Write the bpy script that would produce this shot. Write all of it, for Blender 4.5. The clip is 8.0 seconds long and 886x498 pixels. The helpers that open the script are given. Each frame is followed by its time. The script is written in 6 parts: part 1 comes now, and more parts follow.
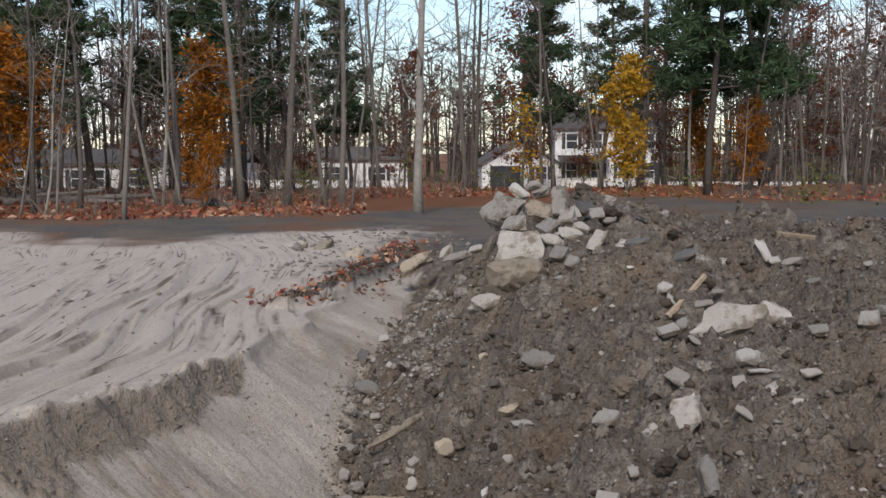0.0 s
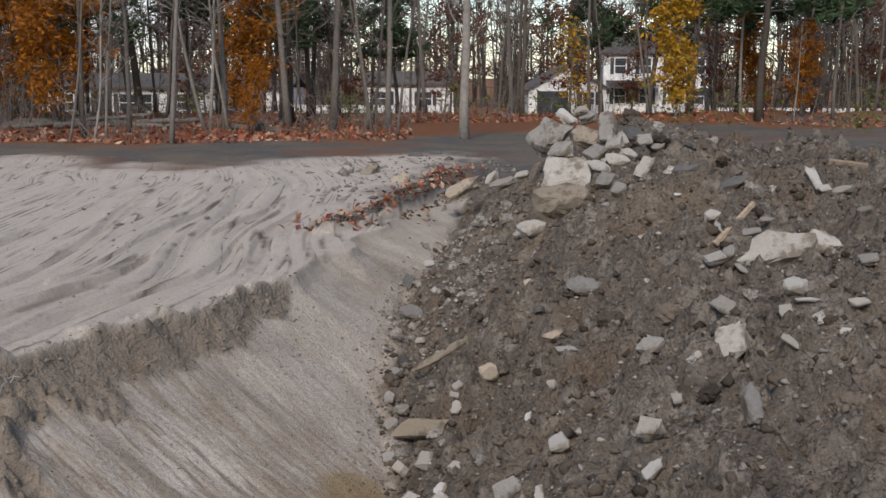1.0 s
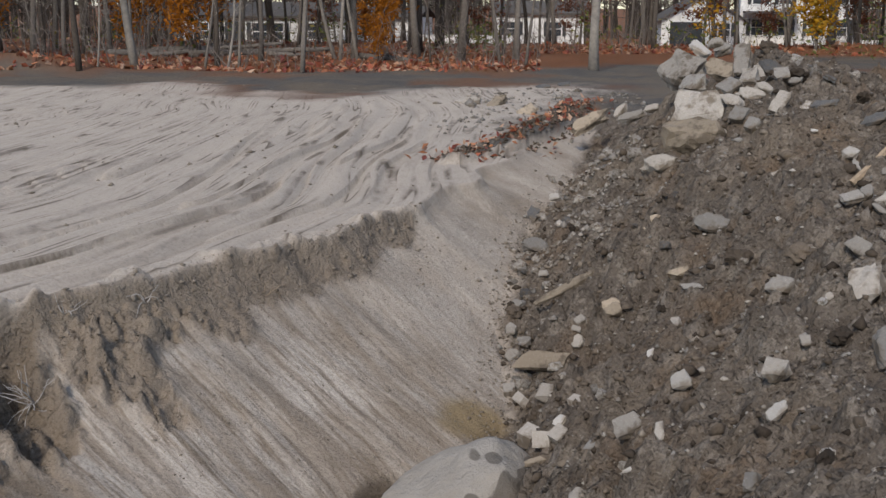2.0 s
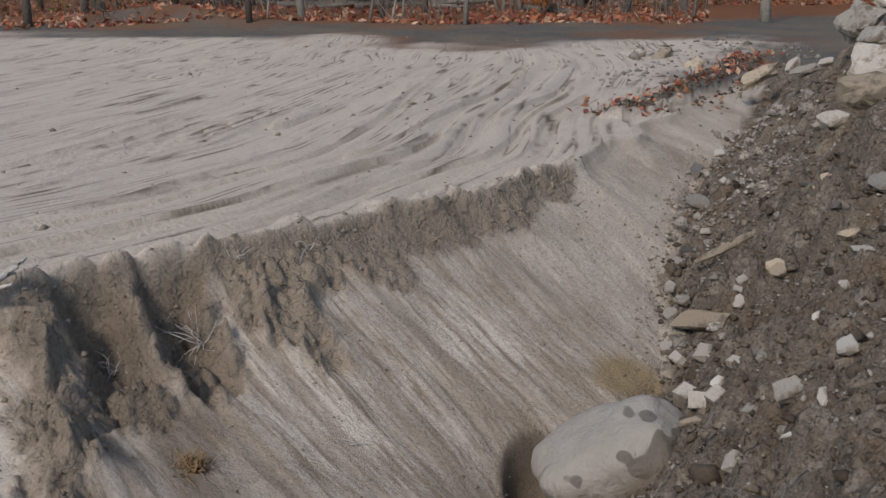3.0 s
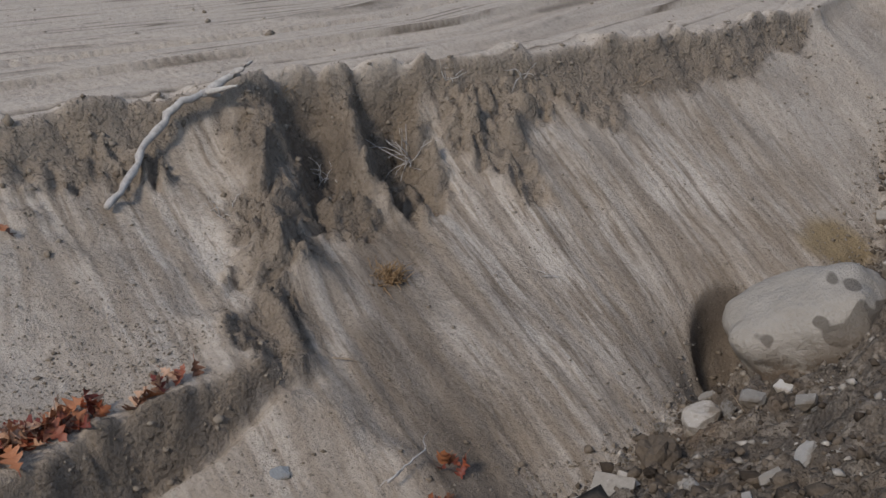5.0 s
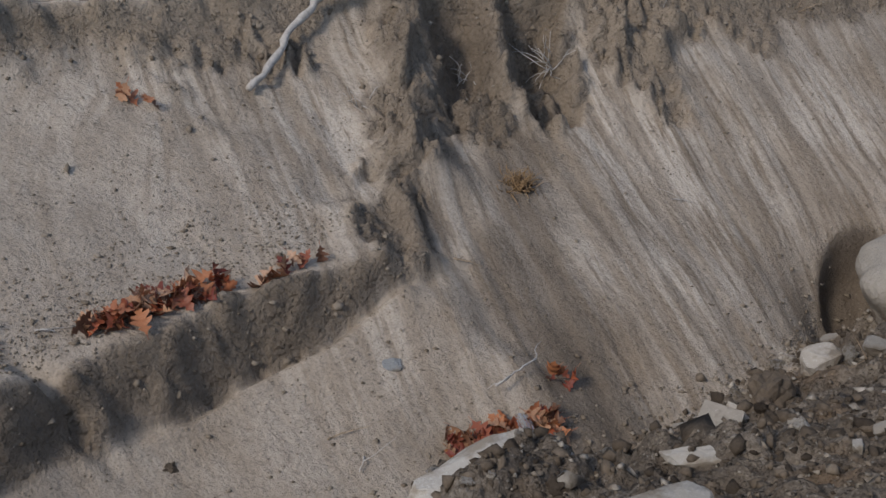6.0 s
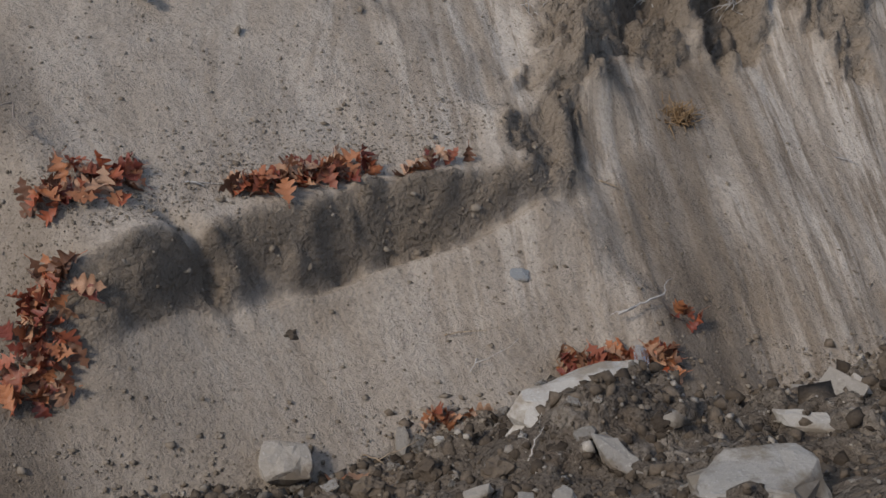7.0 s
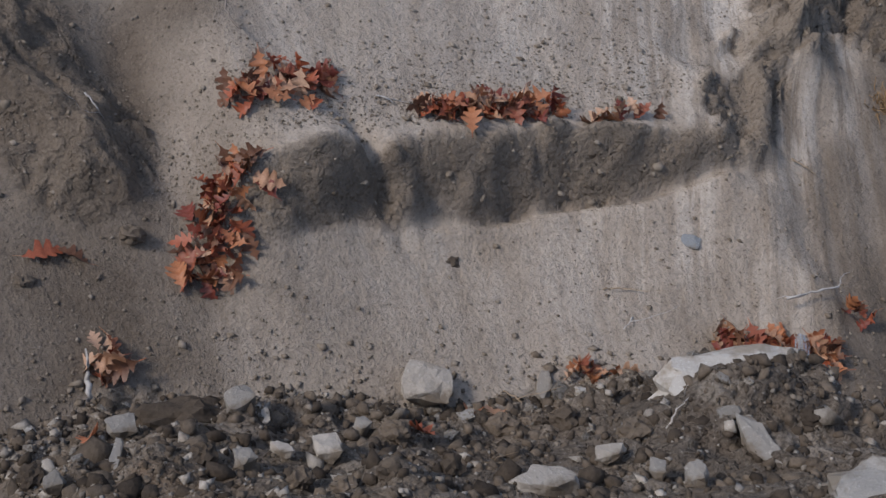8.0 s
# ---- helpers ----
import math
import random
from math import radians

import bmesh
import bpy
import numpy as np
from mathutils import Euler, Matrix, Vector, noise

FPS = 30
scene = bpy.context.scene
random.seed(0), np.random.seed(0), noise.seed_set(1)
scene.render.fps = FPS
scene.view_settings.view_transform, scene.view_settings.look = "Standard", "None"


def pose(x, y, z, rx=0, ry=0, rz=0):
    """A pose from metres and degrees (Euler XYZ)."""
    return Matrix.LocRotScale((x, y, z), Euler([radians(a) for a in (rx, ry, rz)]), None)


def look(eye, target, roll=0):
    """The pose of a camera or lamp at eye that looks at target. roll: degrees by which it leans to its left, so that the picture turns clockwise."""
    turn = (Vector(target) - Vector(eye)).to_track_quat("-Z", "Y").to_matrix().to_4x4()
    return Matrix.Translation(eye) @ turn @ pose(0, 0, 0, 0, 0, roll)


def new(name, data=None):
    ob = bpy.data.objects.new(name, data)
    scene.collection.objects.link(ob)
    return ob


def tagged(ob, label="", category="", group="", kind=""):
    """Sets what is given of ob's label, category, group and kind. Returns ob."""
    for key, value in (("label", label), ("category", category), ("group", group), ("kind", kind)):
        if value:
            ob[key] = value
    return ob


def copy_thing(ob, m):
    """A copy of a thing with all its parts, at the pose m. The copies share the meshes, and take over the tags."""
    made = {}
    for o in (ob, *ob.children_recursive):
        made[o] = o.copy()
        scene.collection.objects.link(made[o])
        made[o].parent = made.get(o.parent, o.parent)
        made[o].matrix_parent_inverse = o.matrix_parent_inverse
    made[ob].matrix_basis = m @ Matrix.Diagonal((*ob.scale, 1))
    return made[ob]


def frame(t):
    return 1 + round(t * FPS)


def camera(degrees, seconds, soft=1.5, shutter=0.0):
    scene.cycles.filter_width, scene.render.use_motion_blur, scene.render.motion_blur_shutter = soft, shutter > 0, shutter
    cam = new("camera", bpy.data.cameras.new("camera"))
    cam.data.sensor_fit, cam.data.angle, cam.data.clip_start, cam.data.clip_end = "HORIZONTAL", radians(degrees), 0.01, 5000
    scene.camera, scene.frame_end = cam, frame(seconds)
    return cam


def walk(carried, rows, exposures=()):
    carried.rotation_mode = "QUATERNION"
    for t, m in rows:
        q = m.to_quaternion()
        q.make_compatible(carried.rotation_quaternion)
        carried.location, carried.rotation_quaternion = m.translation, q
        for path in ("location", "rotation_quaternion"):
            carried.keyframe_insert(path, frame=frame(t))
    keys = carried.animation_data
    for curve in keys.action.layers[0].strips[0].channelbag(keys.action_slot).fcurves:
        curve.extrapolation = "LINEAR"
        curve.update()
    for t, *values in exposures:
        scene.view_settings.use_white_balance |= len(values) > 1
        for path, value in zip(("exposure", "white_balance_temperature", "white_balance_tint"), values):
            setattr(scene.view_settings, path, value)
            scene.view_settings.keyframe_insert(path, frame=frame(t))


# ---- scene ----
cam = camera(42.8, 8.0, soft=1.5)
EYE = (0.0, 0.0, 1.75)
# seconds, turn about x, y and z in degrees: one stand, panning left and down
TURNS = (
    (0.0, 85.114, -0.000, -0.000),
    (0.5, 83.211, -0.105, 0.569),
    (1.0, 81.353, -0.124, 2.335),
    (1.2, 80.397, 0.017, 3.286),
    (2.3, 77.330, -0.300, 11.516),
    (2.5, 76.959, -0.127, 13.425),
    (3.0, 75.506, 0.154, 16.879),
    (3.5, 74.515, -0.087, 19.973),
    (4.0, 71.693, -0.663, 22.484),
    (4.2, 70.849, -0.700, 23.236),
    (5.3, 65.149, -2.779, 30.962),
    (5.5, 64.119, -2.995, 32.436),
    (6.0, 61.543, -4.734, 36.921),
    (6.5, 58.936, -7.299, 42.043),
    (7.0, 55.501, -9.389, 48.097),
    (7.5, 51.756, -10.883, 54.664),
    (8.0, 50.044, -11.887, 60.943),
)
walk(cam, [(t, pose(*EYE, a, b, c)) for t, a, b, c in TURNS],
     [(0.0, 0.44, 6850, 12), (3.0, 0.37, 6950, 11), (5.5, 0.23, 6900, 11), (7.0, 0.26, 7050, 11), (8.0, 0.42, 6600, 13)])

# ---- sky, sun ----
SUN_EL, SUN_FROM = radians(38), Vector((-0.16, -0.98, 0)).normalized()
world = bpy.data.worlds.new("sky")
scene.world = world
world.use_nodes = True
wn, wl = world.node_tree.nodes, world.node_tree.links
sky = wn.new("ShaderNodeTexSky")
sky.sky_type = 'NISHITA'
sky.sun_disc = False
sky.ozone_density, sky.dust_density = 2.6, 0.5
sky.sun_elevation = SUN_EL
sky.sun_rotation = math.atan2(SUN_FROM.x, SUN_FROM.y)
wc = wn.new("ShaderNodeTexCoord")
wm = wn.new("ShaderNodeMapping")
wm.inputs["Scale"].default_value = (1, 1, 2.6)
wl.new(wc.outputs["Generated"], wm.inputs["Vector"])
wno = wn.new("ShaderNodeTexNoise")
wno.inputs["Scale"].default_value = 3.2
wno.inputs["Detail"].default_value = 6
wl.new(wm.outputs[0], wno.inputs["Vector"])
wr = wn.new("ShaderNodeValToRGB")
wr.color_ramp.elements[0].position, wr.color_ramp.elements[1].position = 0.50, 0.66
wl.new(wno.outputs["Fac"], wr.inputs[0])
wx = wn.new("ShaderNodeMix")
wx.data_type = 'RGBA'
wl.new(wr.outputs[0], wx.inputs["Factor"])
wl.new(sky.outputs[0], wx.inputs["A"])
wx.inputs["B"].default_value = (5.6, 5.95, 6.5, 1)
wl.new(wx.outputs["Result"], wn["Background"].inputs["Color"])
wn["Background"].inputs["Strength"].default_value = 0.135
sun = new("sun", bpy.data.lights.new("sun", 'SUN'))
sun.data.energy, sun.data.angle, sun.data.color = 2.1, radians(11), (1.0, 0.93, 0.85)
sun.matrix_world = look(SUN_FROM * math.cos(SUN_EL) + Vector((0, 0, math.sin(SUN_EL))), (0, 0, 0))

# ---- the lie of the land ----
def lattice(i, j, seed):
    v = np.sin(i * 127.1 + j * 311.7 + seed * 74.7) * 43758.5453
    return v - np.floor(v)


def vnoise(x, y, seed):
    i, j = np.floor(x), np.floor(y)
    u, v = x - i, y - j
    u, v = u * u * u * (u * (u * 6 - 15) + 10), v * v * v * (v * (v * 6 - 15) + 10)
    a = lattice(i, j, seed) * (1 - u) + lattice(i + 1, j, seed) * u
    b = lattice(i, j + 1, seed) * (1 - u) + lattice(i + 1, j + 1, seed) * u
    return (a * (1 - v) + b * v) * 2 - 1


def fbm(x, y, size, octaves, seed):
    total, gain = 0.0, 1.0
    for k in range(octaves):
        c, s = math.cos(k * 1.1 + seed), math.sin(k * 1.1 + seed)
        total = total + gain * vnoise((c * x - s * y) / size + k * 17.3, (s * x + c * y) / size - k * 9.1, seed + k)
        size, gain = size * 0.5, gain * 0.5
    return total


def step(a, b, v):
    w = np.clip((v - a) / (b - a), 0, 1)
    return w * w * (3 - 2 * w)


def bump(x, y, cx, cy, rx, ry, turn=0.0):
    c, s = math.cos(turn), math.sin(turn)
    dx, dy = x - cx, y - cy
    return np.exp(-((c * dx + s * dy) / rx) ** 2 - ((c * dy - s * dx) / ry) ** 2)


def softmin(a, b, k):
    h = np.clip(0.5 + 0.5 * (b - a) / k, 0, 1)
    return b * (1 - h) + a * h - k * h * (1 - h)


def lip_x(y):
    base = np.interp(y, (-40, -3, 0, 2, 3.6, 4.6, 5.6, 6.8, 8.2, 9.5, 11.6, 13, 14.4, 17, 19.4), (-9, -5.5, -5.2, -4.95, -4.57, -4.19, -3.62, -3.05, -2.33, -1.77, -1.46, -1.38, -1.05, -0.75, -0.44))
    return base + 0.10 * vnoise(y * 1.3, y * 0 + 3.1, 5) + (0.06 * vnoise(y * 3.7, y * 0 + 1.7, 6) + 0.025 * vnoise(y * 9.1, y * 0 + 4.4, 7)) * step(13, 10, y)


def toe_x(y):
    return np.interp(y, (-40, -3, 0.4, 0.8, 1.4, 1.9, 2.6, 3.6, 4.5, 6, 7.2, 8, 9, 9.7, 11.5, 12.4, 15, 19.4), (-6, -3, -2.45, -2.5, -2.36, -2.12, -1.98, -1.52, -1.34, -1.2, -0.75, -0.73, -0.9, -0.9, -0.86, -0.62, -0.45, -0.30))


def toe_z(y):
    return np.interp(y, (-40, 5, 7, 8, 9, 9.7, 11.5, 15.5, 19), (-1.27, -1.27, -1.24, -1.15, -0.9, -0.67, -0.46, -0.16, 0.0))


def way_to(x, y, course):
    """How far a place lies from a course of points, and how far along that course."""
    best, along = np.full(np.shape(x), 1e9), np.zeros(np.shape(x))
    n = len(course) - 1
    for k in range(n):
        (ax, ay), (bx, by) = course[k], course[k + 1]
        t = np.clip(((x - ax) * (bx - ax) + (y - ay) * (by - ay)) / ((bx - ax) ** 2 + (by - ay) ** 2), 0, 1)
        d = np.hypot(x - ax - t * (bx - ax), y - ay - t * (by - ay))
        along = np.where(d < best, (k + t) / n, along)
        best = np.minimum(best, d)
    return best, along


SPUR = ((-3.93, 5.12), (-3.62, 4.78), (-3.22, 4.30), (-2.98, 3.98), (-2.78, 3.66))
RIB = ((-3.70, 5.70), (-3.56, 5.50), (-3.28, 5.12))
POCKETS = (((-3.78, 5.36), (-3.50, 5.12), (-3.22, 4.82)), ((-3.54, 5.86), (-3.36, 5.62), (-3.08, 5.34)))
SOD = ((-3.10, 6.36), (-2.92, 6.16), (-2.56, 5.92))
TONGUE = ((-1.85, 12.7), (-1.18, 14.8), (-0.85, 17.0), (-0.52, 20.5))


def brow_x(y):
    """The edge of the slumped bench."""
    return np.interp(y, (1.0, 1.7, 2.0, 2.2, 2.45, 2.8, 3.0, 3.3, 3.7), (-3.08, -3.0, -2.97, -2.97, -2.92, -2.90, -2.84, -2.76, -2.66)) + 0.025 * vnoise(y * 3.1, y * 0 + 0.3, 55)


def foot_x(y):
    """Where the bench's raw face meets the lower slope."""
    return brow_x(y) + np.interp(y, (1.4, 2.0, 2.6, 3.2, 3.6), (0.15, 0.15, 0.14, 0.10, 0.06)) + 0.03 * vnoise(y * 4.3, y * 0 + 1.3, 64)


def on_bench(x, y):
    return step(3.85, 3.45, y + 0.1 * vnoise(x * 5, y * 5, 48)) * step(1.2, 1.6, y)


def comb(x, y):
    """Which tooth mark of the bucket a place on the cut lies in."""
    g = np.interp(y, (1.2, 2.0, 3.2, 5, 8, 9.5), (0.0, -0.15, -0.58, -0.50, -0.50, -0.35))
    return y - g * (x + 2.6)


def lane_x(x, y):
    """How far a place lies across the wheel tracks in the yard."""
    return x - np.interp(y, (2, 4, 6.4, 7.3, 9.7, 11.8, 18.4, 25), (-5.9, -5.1, -4.1, -3.77, -3.5, -3.67, -4.32, -6)) + 0.15 * vnoise(x * 0.4, y * 0.4, 19)


def damp_and_shade(x, y):
    """Browner, moister soil of the wash under the spur; in the pockets, notch, recess, the bench's face and the slumped
    end it also carries painted shade.
    """
    ragged = fbm(x, y, 0.3, 4, 59)
    d, u = way_to(x, y, ((-2.85, 4.85), (-2.40, 4.22), (-1.55, 3.72)))
    wash = step(0.30, 0.05, d - 0.10 * u + 0.08 * ragged)
    end = step(1.75, 0.9, y + 0.25 * fbm(x, y, 0.5, 3, 51))
    lower = step(2.2, 1.5, y) * step(-3.1, -2.6, x)
    # the pockets' shade, painted along with their moist soil
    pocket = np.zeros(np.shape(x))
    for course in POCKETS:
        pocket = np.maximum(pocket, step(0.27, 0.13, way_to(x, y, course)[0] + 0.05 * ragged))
    # the raw face's shade goes into this mask with its moist soil
    face = step(-0.03, 0.05, x - brow_x(y)) * step(0.05, -0.02, x - foot_x(y) + 0.03 * ragged) * on_bench(x, y)
    spur = step(0.26, 0.10, way_to(x, y, SPUR)[0] + 0.10 * ragged)
    s = (x - lip_x(y)) / np.maximum(toe_x(y) - lip_x(y), 0.2)
    stain = 0.24 * step(0.60, 0.12, s) * step(5.6, 6.6, y) * step(10.2, 9.0, y)
    # notch and recess: moist brown with the hollow's shade painted in
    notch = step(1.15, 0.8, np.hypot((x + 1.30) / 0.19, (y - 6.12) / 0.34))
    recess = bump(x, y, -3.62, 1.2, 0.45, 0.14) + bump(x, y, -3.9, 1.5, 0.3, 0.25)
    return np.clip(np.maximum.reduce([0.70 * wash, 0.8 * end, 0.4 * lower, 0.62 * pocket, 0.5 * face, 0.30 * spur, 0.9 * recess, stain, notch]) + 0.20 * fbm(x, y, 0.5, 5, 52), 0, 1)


def zones(x, y):
    """Shares of the ground: scraped wall, broken bank, raw scarp below the lip, litter of the wood, dark soil."""
    a, b = lip_x(y), toe_x(y)
    open_ = step(19.6, 17.5, y)
    ragged = 0.10 * fbm(x, y, 0.5, 3, 41)
    bank = step(-0.06, 0.14, x - b + ragged) * step(21, 16.5, y + ragged * 6)
    s = (x - a) / np.maximum(b - a, 0.2)
    wall = step(-0.02, 0.02, s) * (1 - bank) * open_
    reach = np.interp(y, (0, 4.4, 4.9, 5.3, 6.0, 6.8, 7.0, 7.6, 9.2, 9.7, 11.5), (0.10, 0.12, 0.06, 0.06, 0.10, 0.14, 0.24, 0.17, 0.24, 0.05, -0.1))
    torn = fbm(x, y, 0.25, 4, 49)
    scarp = wall * step(0.04, -0.04, s - reach + 0.09 * fbm(x, y, 0.4, 4, 43))
    scarp = np.maximum(scarp, wall * step(0.24, 0.12, way_to(x, y, SPUR)[0] + 0.09 * torn))
    d, u = way_to(x, y, SOD)
    scarp = np.maximum(scarp, wall * step(0.10, -0.02, d - 0.40 + 0.30 * u + 0.07 * torn))
    for course in POCKETS:
        scarp = np.maximum(scarp, wall * step(0.32, 0.22, way_to(x, y, course)[0] + 0.06 * torn))
    # the raw face below the bench, and the slump beside it
    scarp = np.maximum(scarp, wall * step(-0.04, 0.03, x - brow_x(y)) * step(0.04, -0.02, x - foot_x(y) + 0.03 * torn) * on_bench(x, y))
    knob = bump(x, y, -3.74, 0.84, 0.36, 0.24) + bump(x, y, -3.38, 0.98, 0.28, 0.22)
    scarp = np.maximum(scarp, wall * step(0.25, 0.5, knob + 0.15 * fbm(x, y, 0.3, 3, 47)))
    far = np.interp(x, (-60, -14, -8, -4, 0, 6, 18, 60), (23.5, 23.5, 23.2, 23.6, 26, 30, 34, 40)) + 1.5 * fbm(x, y, 3.5, 4, 44)
    litter = step(0, 2.5, y - far - np.interp(x, (-14, -4, 6, 20), (3.5, 8, 10, 12))) + step(0.05, 0.5, fbm(x, y, 2.2, 4, 45)) * step(-1.5, 1.0, y - far) * 0.6
    d, u = way_to(x, y, TONGUE)
    tongue = step(0.05, -0.02, d - 0.10 - 0.34 * u + 0.05 * fbm(x, y, 0.5, 3, 63)) * (1 - wall)
    litter = litter + 0.7 * step(0.1, 0.6, fbm(x, y, 0.4, 4, 65)) * tongue
    litter = np.clip(litter + step(-45, -50, x) + step(60, 70, x) + step(-30, -40, y), 0, 1)
    dark = step(-0.8, 0.6, y - far) + (step(14.5, 17, y) * step(-2.4, -1.0, x + ragged * 4 - 0.12 * (y - 15)) + tongue) * (1 - wall)
    return wall, bank, scarp, litter, np.clip(dark, 0, 1)


def height(x, y):
    a, b, tz = lip_x(y), toe_x(y), toe_z(y)
    wall, bank, scarp, litter, dark = zones(x, y)
    k = tz / -1.27
    s = np.clip((x - a) / np.maximum(b - a, 0.2), 0, 1)
    plain_cut = np.interp(s, (0, 0.035, 0.11, 1), (0, 0.13, 0.28, 1.27))
    # the bench that slumped half-way down, with its raw face
    bw, ft = brow_x(y), foot_x(y)
    upper = np.interp(np.clip((x - a) / (bw - a), 0, 1), (0, 0.04, 0.14, 0.93, 1.0), (0, 0.10, 0.26, 0.68, 0.69))
    face = np.interp(y, (1.3, 1.6, 1.9, 2.4, 2.8, 3.2, 3.6), (0.16, 0.25, 0.30, 0.31, 0.27, 0.18, 0.05))
    fall = np.clip((x - bw) / np.maximum(ft - bw, 0.03), 0, 1)
    bench = upper + face * (0.35 * fall + 0.65 * step(0.05, 1.0, fall)) + np.clip((x - ft) / np.maximum(b - ft, 0.1), 0, 1) * (0.58 - face)
    w = on_bench(x, y)
    depth = k * (plain_cut * (1 - w) + bench * w)
    cut = -depth
    # the mound of broken ground
    mound = 0.12 + 0.80 * step(4.2, 12.2, y) * step(-1.5, 2.5, x + 0.12 * y)
    mound = mound + 0.56 * bump(x, y, 1.1, 12.8, 1.0, 1.2) + 0.12 * bump(x, y, 3.2, 10.5, 1.5, 1.0)
    mound = mound * step(17.5, 13.4, y + 0.12 * np.abs(x - 1)) * step(30, 14, x) * step(-30, -6, y)
    rise = tz + np.interp(y, (0, 5, 8, 14), (0.70, 0.66, 0.66, 0.75)) * np.maximum(x - b, 0)
    right = softmin(rise, mound, 0.25 * step(16.0, 13.0, y) + 0.004)
    z = np.where(x < b, cut, right)
    z = np.where((y > 19.4) & (x < b), 0.0, z)
    # spur, pockets, sod and slumps on the cut
    warp = 0.05 * fbm(x, y, 0.3, 3, 66)
    d, u = way_to(x, y, SPUR)
    z = z + wall * (0.18 - 0.12 * u) * np.exp(-((d + warp) / (0.14 + 0.10 * u)) ** 2) * step(0.0, 0.12, u)
    z = z + wall * 0.10 * bump(x, y, -2.98, 4.22, 0.14, 0.22, -0.9)
    d, u = way_to(x, y, RIB)
    below = step(0.02, 0.12, s)
    z = z + wall * below * 0.12 * np.exp(-((d + warp) / 0.085) ** 2)
    for course, deep in zip(POCKETS, (0.20, 0.27)):
        d, u = way_to(x, y, course)
        z = z - wall * deep * step(0.25, 0.07, d + warp) * (1 - 0.5 * u)
    d, u = way_to(x, y, SOD)
    z = z + wall * below * 0.14 * (1 - 0.8 * u) * step(0.46, 0.10, d + warp)
    z = z + wall * (0.11 * bump(x, y, -3.74, 0.84, 0.26, 0.20) + 0.14 * bump(x, y, -3.38, 0.98, 0.20, 0.18) - 0.06 * bump(x, y, -3.62, 1.2, 0.4, 0.14))
    # the bench's cleft, its bulges and the scour under its face
    z = z - wall * 0.13 * bump(x, y, -2.95, 1.96, 0.16, 0.045, 0.3) + wall * (0.07 * bump(x, y, -2.84, 2.02, 0.08, 0.10) + 0.06 * bump(x, y, -2.84, 2.33, 0.09, 0.14) + 0.06 * bump(x, y, -2.95, 1.76, 0.12, 0.13))
    z = z - wall * w * 0.06 * np.exp(-((x - ft - 0.02) / 0.035) ** 2) * step(1.9, 2.4, y)
    z = z + 0.30 * bump(x, y, -1.55, 2.75, 0.30, 0.42, -0.6) + 0.10 * bump(x, y, -1.1, 3.4, 0.5, 0.3)
    z = z - 0.22 * bump(x, y, -1.15, 5.85, 0.42, 0.5) - 0.16 * bump(x, y, -1.18, 5.72, 0.2, 0.2) - 0.10 * bump(x, y, -0.85, 5.3, 0.4, 0.4) - 0.22 * bump(x, y, -0.5, 5.75, 0.38, 0.45)
    d, u = way_to(x, y, TONGUE)
    z = z + (1 - wall) * step(0.06, 0.0, d - 0.12 - 0.30 * u) * (0.07 + 0.07 * np.abs(fbm(x, y, 0.3, 3, 73)))
    z = z - 0.26 * step(1.0, 0.55, np.hypot((x + 1.30) / 0.19, (y - 6.12) / 0.34) + warp * 2)
    # relief by kind of ground
    rough = fbm(x, y, 0.9, 4, 11)
    clods = np.abs(fbm(x, y, 0.30, 5, 12))
    lumps = step(-0.1, 0.6, fbm(x, y, 0.7, 3, 10))
    z = z + bank * (0.12 * rough + 0.17 * clods + lumps * 0.11 * np.abs(fbm(x, y, 0.12, 4, 9)) + 0.015 * fbm(x, y, 0.06, 2, 58) - 0.135) * (0.55 + 0.45 * step(2.5, 6, y))
    c = comb(x, y)
    flute = vnoise(c * 9, x * 0.7, 13) + 0.6 * vnoise(c * 21, x * 1.1, 14)
    z = z + wall * (0.009 * flute * k * step(2.5, 4.0, y) * (1 - scarp) + 0.02 * fbm(x, y, 0.8, 5, 15)) * (0.3 + 0.7 * k)
    # torn lumps with creases between them, drawn out down the fall
    fx, fy = x + 0.10 * fbm(x, y, 0.35, 2, 53), c + 0.10 * fbm(x, y, 0.35, 2, 67)
    fx = fx + 1.2 * w * np.clip(x - bw, -0.3, 0.3)
    crag = np.abs(fbm(fx * 0.75, fy, 0.24, 4, 16)) * 0.15 + np.abs(fbm(fx, fy, 0.10, 3, 50)) * 0.075
    z = z + scarp * (0.4 + 0.6 * k) * (crag - 0.08) * step(0.0, 0.10, s) * np.interp(y, (3.4, 4.0, 6.5, 7.1), (0.45, 1.0, 1.0, 0.35))
    crumb = step(0.18, 0.02, np.abs(x - a + 0.04)) * step(10.5, 8.5, y)
    z = z + crumb * (0.07 * step(0.1, 0.9, np.abs(fbm(x, y, 0.30, 3, 18))) + 0.05 * vnoise(y * 1.7, x * 0 + 0.5, 54))
    # wheel ruts and drag marks on the sand
    sand = (1 - wall) * (1 - bank) * (1 - dark) * step(30, 24, y)
    lane = lane_x(x, y)
    drag = fbm(lane, y * 0.07, 0.6, 3, 20)
    groove = 1 - np.abs(fbm(lane, y * 0.07, 0.9, 3, 23))
    z = z + sand * (0.015 * drag + 0.025 * np.clip(groove - 0.80, 0, 1) * 5 * step(-0.1, 0.5, vnoise(lane * 0.9, y * 0.35, 21)))
    terrace = 3.6 * fbm(lane, y * 0.05, 1.3, 2, 61)
